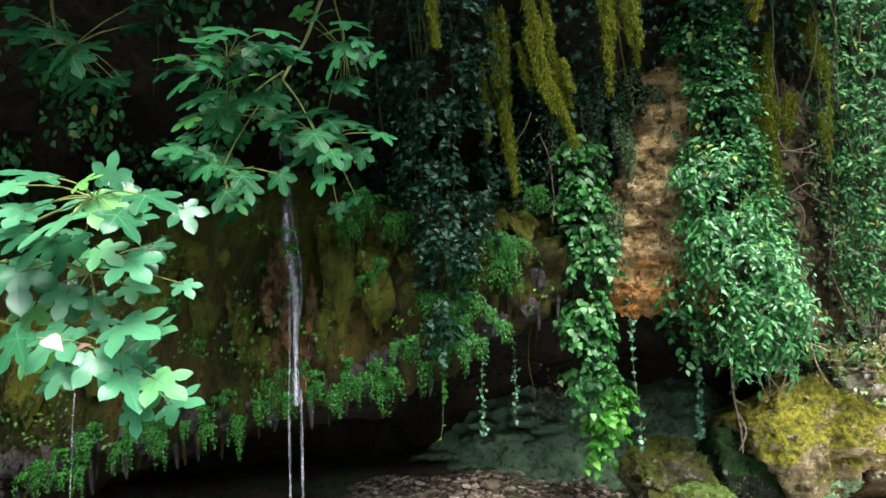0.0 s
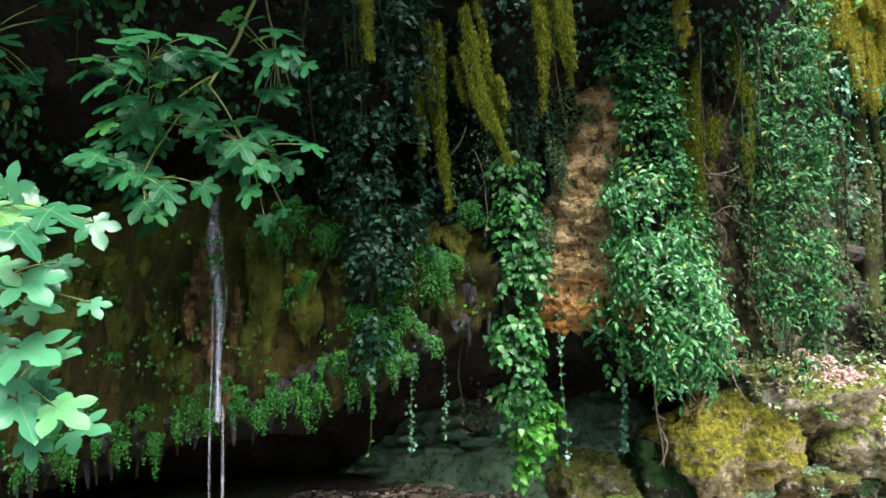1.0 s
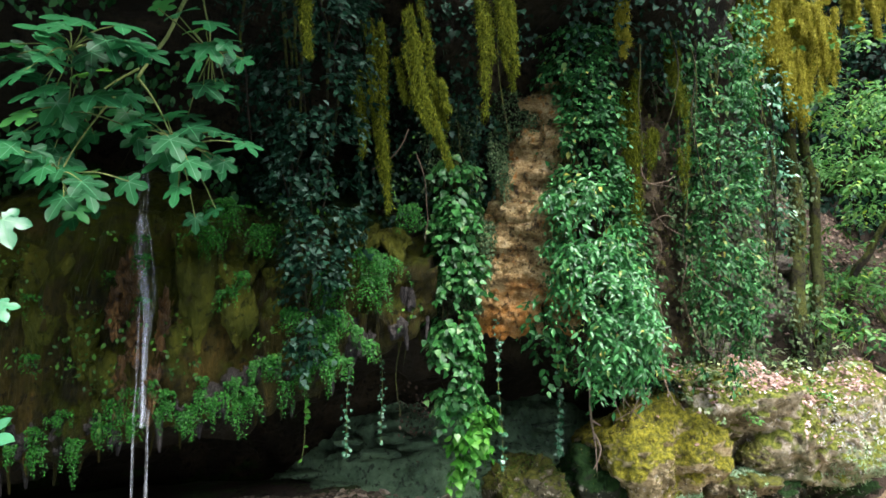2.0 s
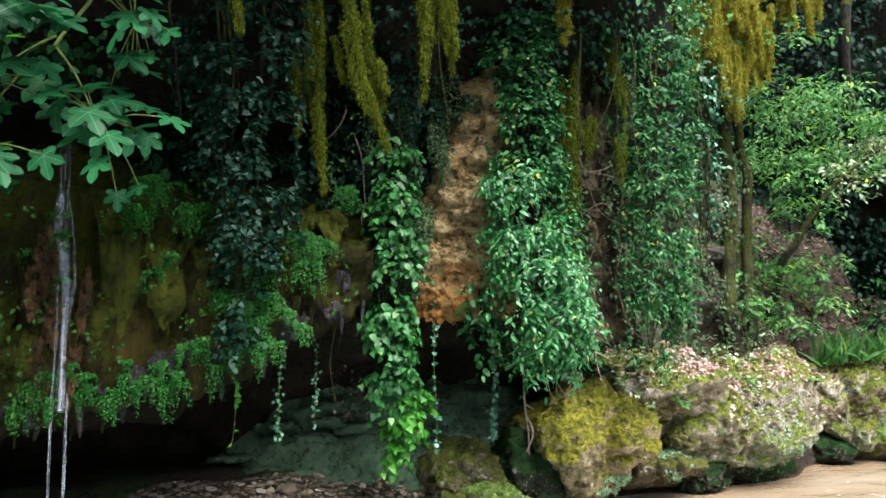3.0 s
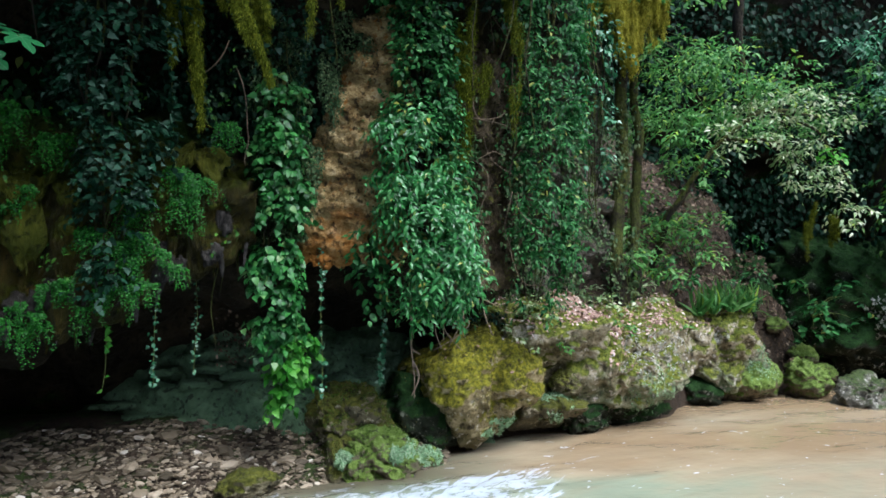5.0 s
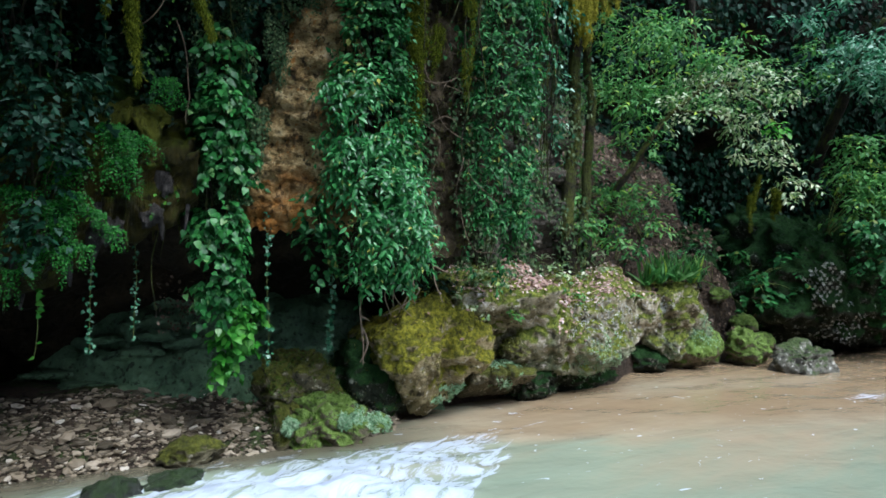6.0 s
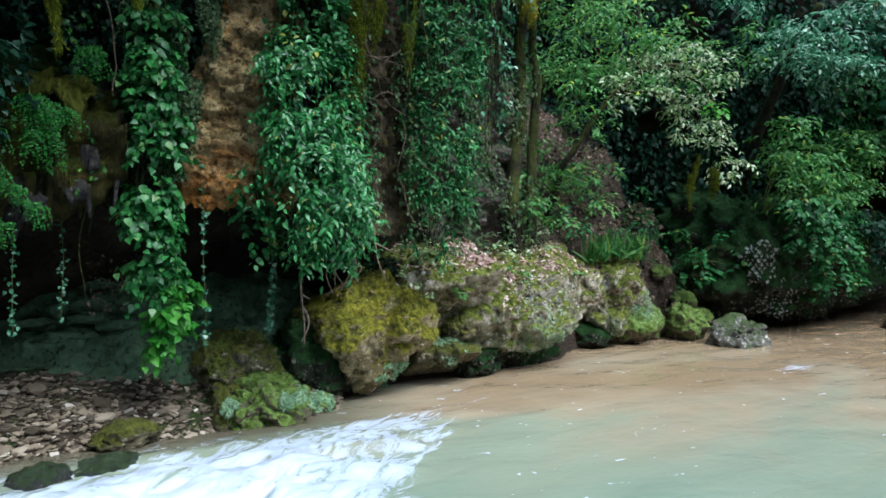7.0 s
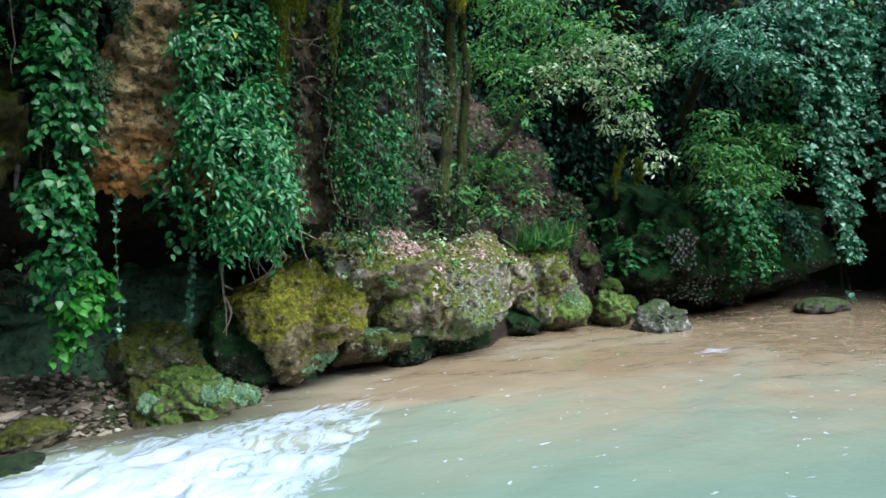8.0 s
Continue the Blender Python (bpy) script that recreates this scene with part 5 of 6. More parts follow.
roots("tangle of bare pale twigs below the ivy", [[(2.1 + rng.uniform(0, 0.2), 4.45, 1.45), (2.15 + rng.uniform(-0.05, 0.15), 4.5, 1.25), (2.15 + rng.uniform(-0.1, 0.2), 4.48, 1.12), (2.15 + rng.uniform(-0.1, 0.15), 4.5, rng.uniform(0.9, 1.1))] for k in range(7)] + [[(2.35, 4.5, 1.55), (2.42, 4.5, 1.3), (2.5, 4.5, 1.02)], [(2.42, 4.5, 1.3), (2.56, 4.5, 1.22)]], 0.007)
roots("pale twisted roots on the bare rock", [[(0.62, 4.3, 2.95), (0.52, 4.3, 2.8), (0.42, 4.3, 2.72)], [(0.66, 4.3, 2.75), (0.7, 4.35, 2.45), (0.78, 4.4, 2.2)], [(2.25, 4.35, 3.0), (2.4, 4.3, 2.6), (2.6, 4.4, 2.5)], [(2.3, 4.35, 2.6), (2.5, 4.3, 2.62), (2.68, 4.4, 2.7)], [(2.3, 4.4, 2.3), (2.45, 4.35, 2.4), (2.62, 4.4, 2.35)]], 0.005, ROOT, 0.11)
roots("long dark vine stems hanging down the cliff", [[(2.6, 4.2, 4.2), (2.62, 4.3, 3.2), (2.66, 4.4, 2.4), (2.68, 4.45, 2.0)], [(2.72, 4.2, 4.2), (2.74, 4.3, 3.1), (2.8, 4.4, 2.5)], [(-0.3, 3.8, 4.0), (-0.36, 3.9, 3.2), (-0.34, 4.1, 2.7)]], 0.01, BARK, 0.06)
_tangle = []
for _ in range(16):
    x, z = rng.uniform(2.2, 2.75), rng.uniform(1.7, 3.5)
    _tangle.append([(x, 4.5 + rng.uniform(-0.12, 0.1), z), (x + rng.uniform(-0.15, 0.15), 4.42 + rng.uniform(-0.12, 0.1), z - rng.uniform(0.05, 0.3)), (x + rng.uniform(-0.25, 0.25), 4.48, z - rng.uniform(0.15, 0.6))])
roots("tangle of dry brown roots on the cliff between the ivy", _tangle, 0.0035, ROOT, 0.12)

# ---- moss drapes ----
OLIVE = "olive green moss hanging in ragged strands"
drape([(-0.01, 3.4, 3.8), (0.0, 3.4, 3.3), (0.02, 3.4, 2.95)], 0.045, 500, MOSS, OLIVE)
drape([(0.62, 3.9, 3.7), (0.7, 3.95, 3.1), (0.8, 3.96, 2.8), (0.88, 3.98, 2.5)], 0.12, 2200, MOSS, OLIVE)
drape([(0.4, 4.0, 3.6), (0.42, 4.05, 3.1), (0.46, 4.06, 2.7), (0.48, 4.08, 2.27)], 0.09, 1400, MOSS, OLIVE)
drape([(0.3, 4.05, 3.3), (0.34, 4.1, 2.9), (0.36, 4.12, 2.5)], 0.07, 700, MOSS, OLIVE)
drape([(1.19, 3.75, 3.9), (1.22, 3.8, 3.4), (1.25, 3.82, 3.04)], 0.08, 900, MOSS, OLIVE)
drape([(1.08, 3.8, 3.8), (1.09, 3.82, 3.3), (1.07, 3.84, 2.84)], 0.06, 700, MOSS, OLIVE)
drape([(2.1, 3.95, 4.0), (2.1, 4.0, 3.6), (2.1, 4.0, 3.38)], 0.06, 500, OCHRE, OLIVE)
drape([(2.58, 4.25, 3.9), (2.6, 4.28, 3.4), (2.61, 4.3, 2.92)], 0.06, 700, MOSS, OLIVE)
drape([(2.25, 4.25, 3.4), (2.22, 4.3, 2.9), (2.2, 4.32, 2.5), (2.15, 4.32, 2.2)], 0.07, 700, MOSS, "brownish moss on hanging stems")
for _ in range(7):
    x, z = rng.uniform(2.15, 2.75), rng.uniform(2.4, 3.6)
    drape([(x, 4.28, z), (x + 0.01, 4.3, z - 0.25), (x + rng.uniform(-0.04, 0.04), 4.32, z - rng.uniform(0.35, 0.6))], rng.uniform(0.015, 0.03), 90, MOSS, "olive brown moss on dry roots")
drape([(0.66, 3.5, 3.8), (0.67, 3.5, 3.45)], 0.04, 300, MOSS, OLIVE)

# ---- trees on the bank ----
def tree(label, trunk, r0, r1, category="tree"):
    ob = thing("tree", trunk[0], label, category, "trees behind the boulders")
    limb(ob, trunk, r0, r1, name="trunk", wobble=0.05, sides=10)
    return ob


t1 = tree("slender dark-barked tree with moss-draped boughs", [(4.48, 5.61, 0.97), (4.39, 5.56, 1.50), (4.44, 5.56, 2.25), (4.50, 5.56, 3.32), (4.46, 5.45, 4.61), (4.35, 5.35, 5.89)], 0.08, 0.05)
for pts in ([(4.48, 5.51, 3.75), (4.14, 5.24, 4.18), (3.50, 5.02, 4.28)], [(4.46, 5.45, 3.96), (4.78, 5.24, 4.39), (5.53, 5.13, 4.66)], [(4.48, 5.51, 3.64), (4.78, 5.35, 4.07), (4.99, 5.24, 4.50)], [(4.46, 5.45, 4.39), (3.82, 5.24, 4.71), (2.96, 5.02, 4.61)]):
    limb(t1, pts, 0.035, 0.015)
crown(t1, tufts_in(((3.39, 4.92, 4.07), (5.32, 5.77, 5.03)), 16, 0.22, 0.34), TREE, OVAL_LEAF, 90, 0.065, 150)
t2 = tree("slender dark-barked tree leaning beside its twin", [(4.69, 5.72, 0.97), (4.63, 5.61, 1.61), (4.69, 5.61, 2.36), (4.65, 5.56, 3.32), (4.57, 5.45, 4.39)], 0.06, 0.04)
crown(t2, [((4.91, 5.35, 2.84), 0.3), ((5.10, 5.35, 2.63), 0.25), ((5.05, 5.29, 3.05), 0.22), ((5.21, 5.29, 2.36), 0.2)], TREE, BROAD_LEAF, 85, 0.075, 100)
for x0, x1, z0, z1, w, n in ((3.6, 3.62, 4.5, 3.45, 0.1, 1200), (3.85, 3.82, 4.4, 3.5, 0.1, 1200), (4.1, 4.1, 4.5, 3.4, 0.12, 1600), (4.28, 4.27, 4.2, 3.15, 0.09, 1200), (4.45, 4.5, 4.5, 3.55, 0.12, 1400), (4.62, 4.66, 4.4, 3.5, 0.07, 800), (4.95, 4.98, 4.8, 4.15, 0.06, 500), (5.12, 5.13, 4.7, 4.1, 0.06, 500), (3.3, 3.35, 4.4, 3.75, 0.09, 800), (2.95, 2.95, 4.4, 3.8, 0.08, 700), (3.72, 3.7, 4.6, 3.75, 0.09, 900), (3.98, 3.96, 4.6, 3.7, 0.1, 1100), (4.36, 4.38, 4.6, 3.8, 0.1, 1000), (4.2, 4.2, 4.0, 3.3, 0.08, 800)):
    y = 5.15 + rng.uniform(-0.12, 0.12)
    drape([(x0, y, z0), ((x0 + x1) / 2, y, (z0 + z1) / 2), (x1, y, z1)], w * 2.0, int(1.6 * n), OCHRE, "ochre moss hanging from a tree bough", 0.032, "moss drapes on the tree")
t3 = tree("leaning young tree with silvery leafy boughs", [(5.05, 5.88, 1.18), (5.02, 5.72, 1.77), (5.10, 5.56, 2.14), (5.58, 5.35, 2.84), (6.17, 5.24, 3.16), (6.81, 5.18, 3.11)], 0.048, 0.016)
for pts in ([(5.58, 5.35, 2.84), (6.06, 5.13, 2.79), (6.60, 5.08, 2.47)], [(6.17, 5.24, 3.16), (6.71, 5.13, 2.89), (7.13, 5.08, 2.25)], [(5.85, 5.29, 3.00), (6.17, 5.45, 3.43), (6.71, 5.56, 3.64)]):
    limb(t3, pts, 0.02, 0.008, wobble=0.03)
crown(t3, [((5.53, 5.18, 2.95), 0.26), ((5.85, 5.13, 2.84), 0.28), ((6.12, 5.13, 2.68), 0.26), ((6.39, 5.08, 2.52), 0.27), ((6.71, 5.08, 2.36), 0.26), ((6.92, 5.08, 2.14), 0.24), ((7.05, 5.08, 1.98), 0.18), ((6.28, 5.18, 3.05), 0.3), ((6.71, 5.24, 2.84), 0.3), ((5.85, 5.29, 3.21), 0.28), ((7.03, 5.24, 2.57), 0.22), ((6.28, 5.08, 2.36), 0.2), ((5.42, 5.13, 2.68), 0.2), ((6.12, 5.02, 3.27), 0.3), ((6.49, 5.02, 3.21), 0.28), ((6.87, 5.02, 3.05), 0.26)], PALE, BROAD_LEAF, 140, 0.062, 300, 0.2)
crown(t3, [((6.60, 4.94, 2.70), 0.16), ((6.71, 4.92, 2.63), 0.12)], SPRING, OVAL_LEAF, 110, 0.08, 30, 0.25)
drape([(6.49, 5.08, 2.20), (6.39, 5.08, 1.82), (6.39, 5.08, 1.40)], 0.05, 350, MOSS, "moss hanging from a leafy bough", 0.028, "moss drapes on the tree")
drape([(6.76, 5.08, 2.04), (6.77, 5.08, 1.66)], 0.06, 300, MOSS, "moss hanging from a leafy bough", 0.028, "moss drapes on the tree")
t4 = tree("tall tree with a broad green crown over the bank", [(8.9, 7.6, 1.6), (8.6, 7.3, 3.0), (7.4, 6.9, 4.2), (7.2, 6.6, 5.5)], 0.1, 0.06)
crown(t4, tufts_in(((5.6, 5.4, 3.15), (8.0, 6.3, 3.9)), 22, 0.26, 0.42), TREE, BROAD_LEAF, 120, 0.072, 300, 0.2)
t5 = tree("broad-leaved tree arching over the water", [(9.6, 6.9, 1.2), (9.2, 6.4, 2.4), (9.0, 5.8, 3.4), (8.9, 5.2, 4.2)], 0.1, 0.05)
crown(t5, tufts_in(((7.7, 4.7, 3.35), (9.8, 5.6, 4.3)), 18, 0.3, 0.5), TEALIVY, BROAD_LEAF, 85, 0.08, 300, 0.16)


def shrub(label, foot, tufts, mats, leaf, per, size, singles=100):
    ob = thing("shrub", foot, label, "shrub", "shrubs on the bank")
    for c, r in tufts[:10]:
        limb(ob, [foot, tuple((Vector(foot) + Vector(c)) / 2 + Vector((0, 0, 0.1))), c], min(0.014, 0.02 * r), 0.0015, FIGTWIG, "stem", 0.04, 5)
    crown(ob, tufts, mats, leaf, per, size, singles)


shrub("dense green shrubs behind the slender trunks", (5.3, 6.6, 1.9), tufts_in(((4.5, 5.95, 1.75), (6.3, 6.6, 3.7)), 36, 0.2, 0.34), TREE, BROAD_LEAF, 85, 0.066, 60)
shrub("leafy green boughs hanging beside the slender trunks", (4.7, 5.7, 3.9), tufts_in(((4.55, 5.2, 2.9), (5.5, 5.6, 3.9)), 16, 0.16, 0.28), TREE, BROAD_LEAF, 100, 0.062, 60)
shrub("broad green shrub growing over the grey rock", (8.6, 5.8, 1.5), tufts_in(((8.0, 4.9, 1.72), (9.8, 5.5, 2.7)), 32, 0.24, 0.4), TREE, BROAD_LEAF, 120, 0.078, 300)
shrub("dark shrub in the hollow beside the rock", (7.3, 5.8, 0.9), tufts_in(((7.2, 5.6, 0.75), (8.2, 6.0, 1.35)), 18, 0.16, 0.26), IVY, OVAL_LEAF, 50, 0.09)
shrub("light green undergrowth at the tree foot", (4.6, 5.6, 1.2), tufts_in(((4.45, 5.4, 1.35), (5.4, 5.8, 2.1)), 22, 0.14, 0.24), TREE, BROAD_LEAF, 100, 0.07)
shrub("low green undergrowth on the litter slope", (5.3, 6.0, 1.2), tufts_in(((4.8, 5.8, 1.3), (6.2, 6.2, 1.7)), 14, 0.1, 0.2), IVY, BROAD_LEAF, 80, 0.07, 60)
shrub("dark green undergrowth scattered over the litter slope", (6.0, 6.3, 1.5), tufts_in(((5.3, 6.1, 1.45), (6.9, 6.6, 2.2)), 16, 0.14, 0.24), IVY, BROAD_LEAF, 75, 0.066, 40)
shrub("pale grey-green herbs on the flat boulder", (3.35, 5.2, 1.05), tufts_in(((2.95, 5.0, 1.12), (3.6, 5.35, 1.22)), 9, 0.08, 0.14), PALE, OVAL_LEAF, 120, 0.05, 60)
shrub("small pale herbs in the cleft behind the boulder", (2.75, 5.3, 1.0), tufts_in(((2.6, 5.1, 1.0), (2.95, 5.3, 1.2)), 6, 0.08, 0.14), SHADEIVY, OVAL_LEAF, 120, 0.045, 60)

# strap-leaved ferns
def strap_fern(at, n, size):
    ob = thing("strap_fern", at, "clump of glossy strap-shaped fern fronds", "fern", "strap ferns on the boulder")
    a = rng.uniform(0, 2 * math.pi, n)
    out = np.stack([np.cos(a), np.sin(a), np.zeros(n)], 1)
    scattered("frond", STRAP_LEAF, np.array(at) + out * 0.03, out * 0.8 + np.array([0, 0, 1.1]) + rand_way(n, 0.3), out * 0.9 + np.array([0, 0, 0.6]), size * rng.uniform(0.7, 1.15, n), TREE, ob, n)


for p in ((5.75, 5.75, 1.0), (5.95, 5.7, 1.02), (6.15, 5.68, 1.0), (6.3, 5.75, 1.0), (5.6, 5.8, 0.98), (6.0, 5.9, 1.05)):
    strap_fern(p, 24, 0.26)


# maidenhair ferns along the lip and on the tufa
FRONDLET = blade([(0.05, 0.0), (0.42, 0.55), (0.05, 1.0)], 0.15, 0.1)


def maiden(at, fall, spread, n, mats=FERN):
    """A clump of hanging fronds: thin arching ribs, each set with tiny leaflets that get smaller to its tip."""
    ob = thing("maidenhair_fern", at, "fresh green maidenhair fern hanging from wet tufa", "fern", "ferns on the tufa")
    ribs = max(3, n // 14)
    k = int(n * 4.8 / ribs)
    pos, tip, size = [], [], []
    for _ in range(ribs):
        f, ln, push = rng.normal() * 0.5, fall * rng.uniform(0.4, 1.0), rng.uniform(0.02, 0.11)
        u = np.sort(rng.uniform(0.05, 1, k))
        q = np.stack([f * spread * (0.35 + 0.9 * u), -push * np.sin(u * 2.2), -ln * u + 0.06 * np.sin(u * 3.1)], 1)
        side = rng.choice([-1, 1], k)
        q[:, 0] += side * 0.014 * (1.15 - u)
        pos.append(np.array(at) + q + rand_way(k, 0.004))
        tip.append(np.stack([side * 0.9, np.full(k, -0.3), np.full(k, -0.55)], 1) + rand_way(k, 0.3))
        size.append(0.0125 * (1.25 - 0.6 * u) * rng.uniform(0.7, 1.3, k))
    pos, tip, size = (np.concatenate(q) for q in (pos, tip, size))
    scattered("frond", FRONDLET, pos, tip, np.array([0, -0.75, 0.6]) + rand_way(len(pos), 0.35), size, mats, ob, 0)


for x, wide, k in ((-3.1, 0.3, 7), (-2.6, 0.22, 6), (-2.2, 0.14, 4), (-1.85, 0.16, 5), (-1.5, 0.14, 5), (-1.22, 0.09, 4), (-0.82, 0.1, 5), (-0.52, 0.12, 5), (-0.28, 0.1, 5), (-0.06, 0.1, 5), (0.12, 0.09, 5), (-0.66, 0.05, 2), (-2.0, 0.1, 2), (-1.05, 0.05, 2)):
    for _ in range(int(1.5 * k)):
        q = x + rng.uniform(-1, 1) * wide
        maiden((q, 4.33 + rng.uniform(-0.03, 0.06), lip_at(q) + rng.uniform(0.0, 0.24)), rng.uniform(0.07, 0.26), rng.uniform(0.03, 0.06), int(rng.uniform(30, 100)))
for x, z, f, w, n in ((-0.12, 1.75, 0.25, 0.1, 200), (0.05, 1.7, 0.35, 0.12, 260), (0.18, 1.9, 0.4, 0.12, 260), (0.3, 2.05, 0.4, 0.12, 240), (0.42, 2.15, 0.35, 0.1, 200), (0.12, 1.5, 0.2, 0.08, 140), (0.28, 1.6, 0.22, 0.07, 120), (-0.5, 2.5, 0.4, 0.16, 220), (-0.3, 2.3, 0.35, 0.14, 200), (-0.62, 2.25, 0.25, 0.1, 120), (0.55, 2.4, 0.3, 0.1, 140), (-0.45, 1.95, 0.2, 0.12, 90)):
    for _ in range(2):
        maiden((x + rng.uniform(-0.08, 0.08), 4.3, z + rng.uniform(-0.1, 0.1)), 0.62 * f, w, n)
for k in range(22):
    maiden((rng.uniform(-3.1, -0.5), 4.3, rng.uniform(1.2, 2.3)), rng.uniform(0.08, 0.2), rng.uniform(0.04, 0.1), int(rng.uniform(15, 50)))

_n = 3000
_x = rng.uniform(-3.4, 0.7, _n)
_z = np.array([lip_at(x) for x in _x]) + rng.uniform(0.02, 1.25, _n)
_ok = np.array([noise.noise(Vector((x * 3.5, z * 2.2, 5.0))) > 0.12 for x, z in zip(_x, _z)])
_x, _z = _x[_ok], _z[_ok]
_p = np.stack([_x, 4.27 + rng.normal(size=len(_x)) * 0.05, _z], 1)
_o = thing("tufa_herbs", (-1.2, 4.3, 1.8), "tiny dark green herbs rooted in the wet tufa", "herbs", kind="stuff")
part("herb_mass", massed("herb_mass", OVAL_LEAF, _p, np.array([0, -0.5, -0.5]) + rand_way(len(_p), 0.6), np.array([0, -0.7, 0.7]) + rand_way(len(_p), 0.4), 0.028 * rng.uniform(0.5, 1.5, len(_p)), TUFAHERB), _o, kind="stuff")

# ---- creeper mats on the cliff ----
CLIFF_ROWS = np.array(smooth_rows(STATIONS, PROFILES, 330, 130))
_du, _dv = np.gradient(CLIFF_ROWS, axis=0), np.gradient(CLIFF_ROWS, axis=1)
CLIFF_OUT = np.cross(_du, _dv)
CLIFF_OUT /= np.linalg.norm(CLIFF_OUT, axis=2, keepdims=True) + 1e-9


def creeper_mat(label, x0, x1, z0, z1, n, size, mats, leaf, off=0.2, clump=2.2, keep=-0.1):
    c = CLIFF_ROWS.reshape(-1, 3)
    o = CLIFF_OUT.reshape(-1, 3)
    area = np.linalg.norm(np.cross(_du, _dv), axis=2).ravel()
    ok = (c[:, 0] > x0) & (c[:, 0] < x1) & (c[:, 2] > z0) & (c[:, 2] < z1) & (c[:, 1] > 2.5)
    ok &= np.array([k and noise.noise(Vector(p) * clump + Vector((x0, 0, z0))) > keep for k, p in zip(ok, c)])
    idx = np.flatnonzero(ok)
    pick = rng.choice(idx, n, p=area[idx] / area[idx].sum())
    out = o[pick] * np.where(o[pick][:, 1:2] > 0.3, -1, 1)
    pos = c[pick] + out * rng.uniform(0.02, off, n)[:, None] + rand_way(n, 0.04)
    ob = thing("creeper", pos.mean(0), label, "ivy", "creepers on the cliff")
    tip = np.array([0, -0.3, -0.9]) + rand_way(n, 0.5)
    nor = out * 0.5 + np.array([0, -0.5, 0.6]) + rand_way(n, 0.45)
    scattered("leaf", leaf, pos, tip, nor, size * rng.uniform(0.5, 1.2, n), mats, ob, 0)
    for k, q in enumerate(rng.choice(n, 8)):
        a = Vector(pos[q])
        ps = bent([a, a + Vector((rng.uniform(-0.1, 0.1), -0.02, -0.35)), a + Vector((rng.uniform(-0.15, 0.15), -0.02, -0.8))], 6, 0.04, k)
        part("stem", mesh_from("stem", *tube(ps, taper(len(ps), 0.006, 0.002), 4), BARK), ob)


creeper_mat("small-leaved creeper on the upper cliff, leaf colour darkened for shade", -0.6, 2.6, 2.4, 4.6, 7000, 0.05, SHADEIVY, IVY_LEAF, 0.22)
creeper_mat("fine green creeper on the dark rock", 0.5, 1.35, 1.7, 3.3, 1500, 0.035, SHADEIVY, HEART_LEAF, 0.12, 2.5, -0.3)
_n = 13000
_z = rng.uniform(1.72, 3.3, _n)
_f = rng.uniform(0, 1, _n) ** 0.8
_x = 0.78 + _f * (np.interp(_z, [1.7, 1.95, 2.3, 2.6, 2.9, 3.2], RUST_LEFT) - 0.02 - 0.78) + rng.normal(size=_n) * 0.02
_p = np.stack([_x, 4.66 - 0.14 * _f + 0.05 * np.sin(_z * 9 + _x * 14) - 0.07 * (_z - 2) + rng.normal(size=_n) * 0.025, _z], 1)
_p = _p[[noise.noise(Vector((p[0] * 7, 0.0, p[2] * 3.0))) > -0.28 for p in _p]]
_o = thing("creeper", (1.0, 4.6, 2.3), "fine grey-green creeper hanging in a curtain beside the rust rock", "creeper", "creepers on the cliff")
scattered("leaf", OVAL_LEAF, _p, np.array([0, -0.3, -0.8]) + rand_way(len(_p), 0.5), np.array([0, -0.8, 0.5]) + rand_way(len(_p), 0.4), 0.02 * rng.uniform(0.5, 1.3, len(_p)), FINE, _o, 0)
_n = 5200
_p = np.stack([rng.uniform(3.1, 4.6, _n), 5.5 + rng.normal(size=_n) * 0.05, rng.uniform(1.15, 3.5, _n)], 1)
_p = _p[[noise.noise(Vector((p[0] * 4, 9.0, p[2] * 1.6))) > -0.05 for p in _p]]
_o = thing("creeper", (3.9, 5.2, 2.2), "fine pale creeper hanging over the grey rock", "creeper", "creepers on the cliff")
scattered("leaf", OVAL_LEAF, _p, np.array([0, -0.3, -0.8]) + rand_way(len(_p), 0.5), np.array([0, -0.8, 0.5]) + rand_way(len(_p), 0.4), 0.042 * rng.uniform(0.5, 1.3, len(_p)), FINE, _o, 0)
_n = 2600
_p = np.stack([rng.uniform(2.15, 2.9, _n), 4.6 + rng.normal(size=_n) * 0.05, rng.uniform(1.5, 3.7, _n)], 1)
_p = _p[[noise.noise(Vector((p[0] * 6, 4.0, p[2] * 1.8))) > 0.02 for p in _p]]
_o = thing("creeper", (2.5, 4.6, 2.5), "fine creeper and dry growth on the brown rock", "creeper", "creepers on the cliff")
scattered("leaf", OVAL_LEAF, _p, np.array([0, -0.3, -0.8]) + rand_way(len(_p), 0.5), np.array([0, -0.8, 0.5]) + rand_way(len(_p), 0.4), 0.036 * rng.uniform(0.5, 1.3, len(_p)), FINE, _o, 0)
creeper_mat("dark creeper around the cliff's shoulder", 2.4, 4.6, 2.2, 4.8, 5000, 0.055, IVY, OVAL_LEAF, 0.3)
creeper_mat("shaded leaves high above the spring", -4.2, -0.5, 2.6, 4.8, 2600, 0.08, IVY, OVAL_LEAF, 0.25, 1.6, 0.05)
# Shade-darkened leaves make the back of the gorge dark.
creeper_mat("ivy covering the back of the gorge, shade in its leaf colour", 4.0, 10.5, 1.6, 7.0, 24000, 0.1, SHADEIVY, OVAL_LEAF, 0.7, 1.1, -0.3)
creeper_mat("bluish ivy over the far cave mouth", 9.5, 13.6, 2.5, 5.2, 8000, 0.085, IVY, IVY_LEAF, 0.5, 1.1, -0.15)

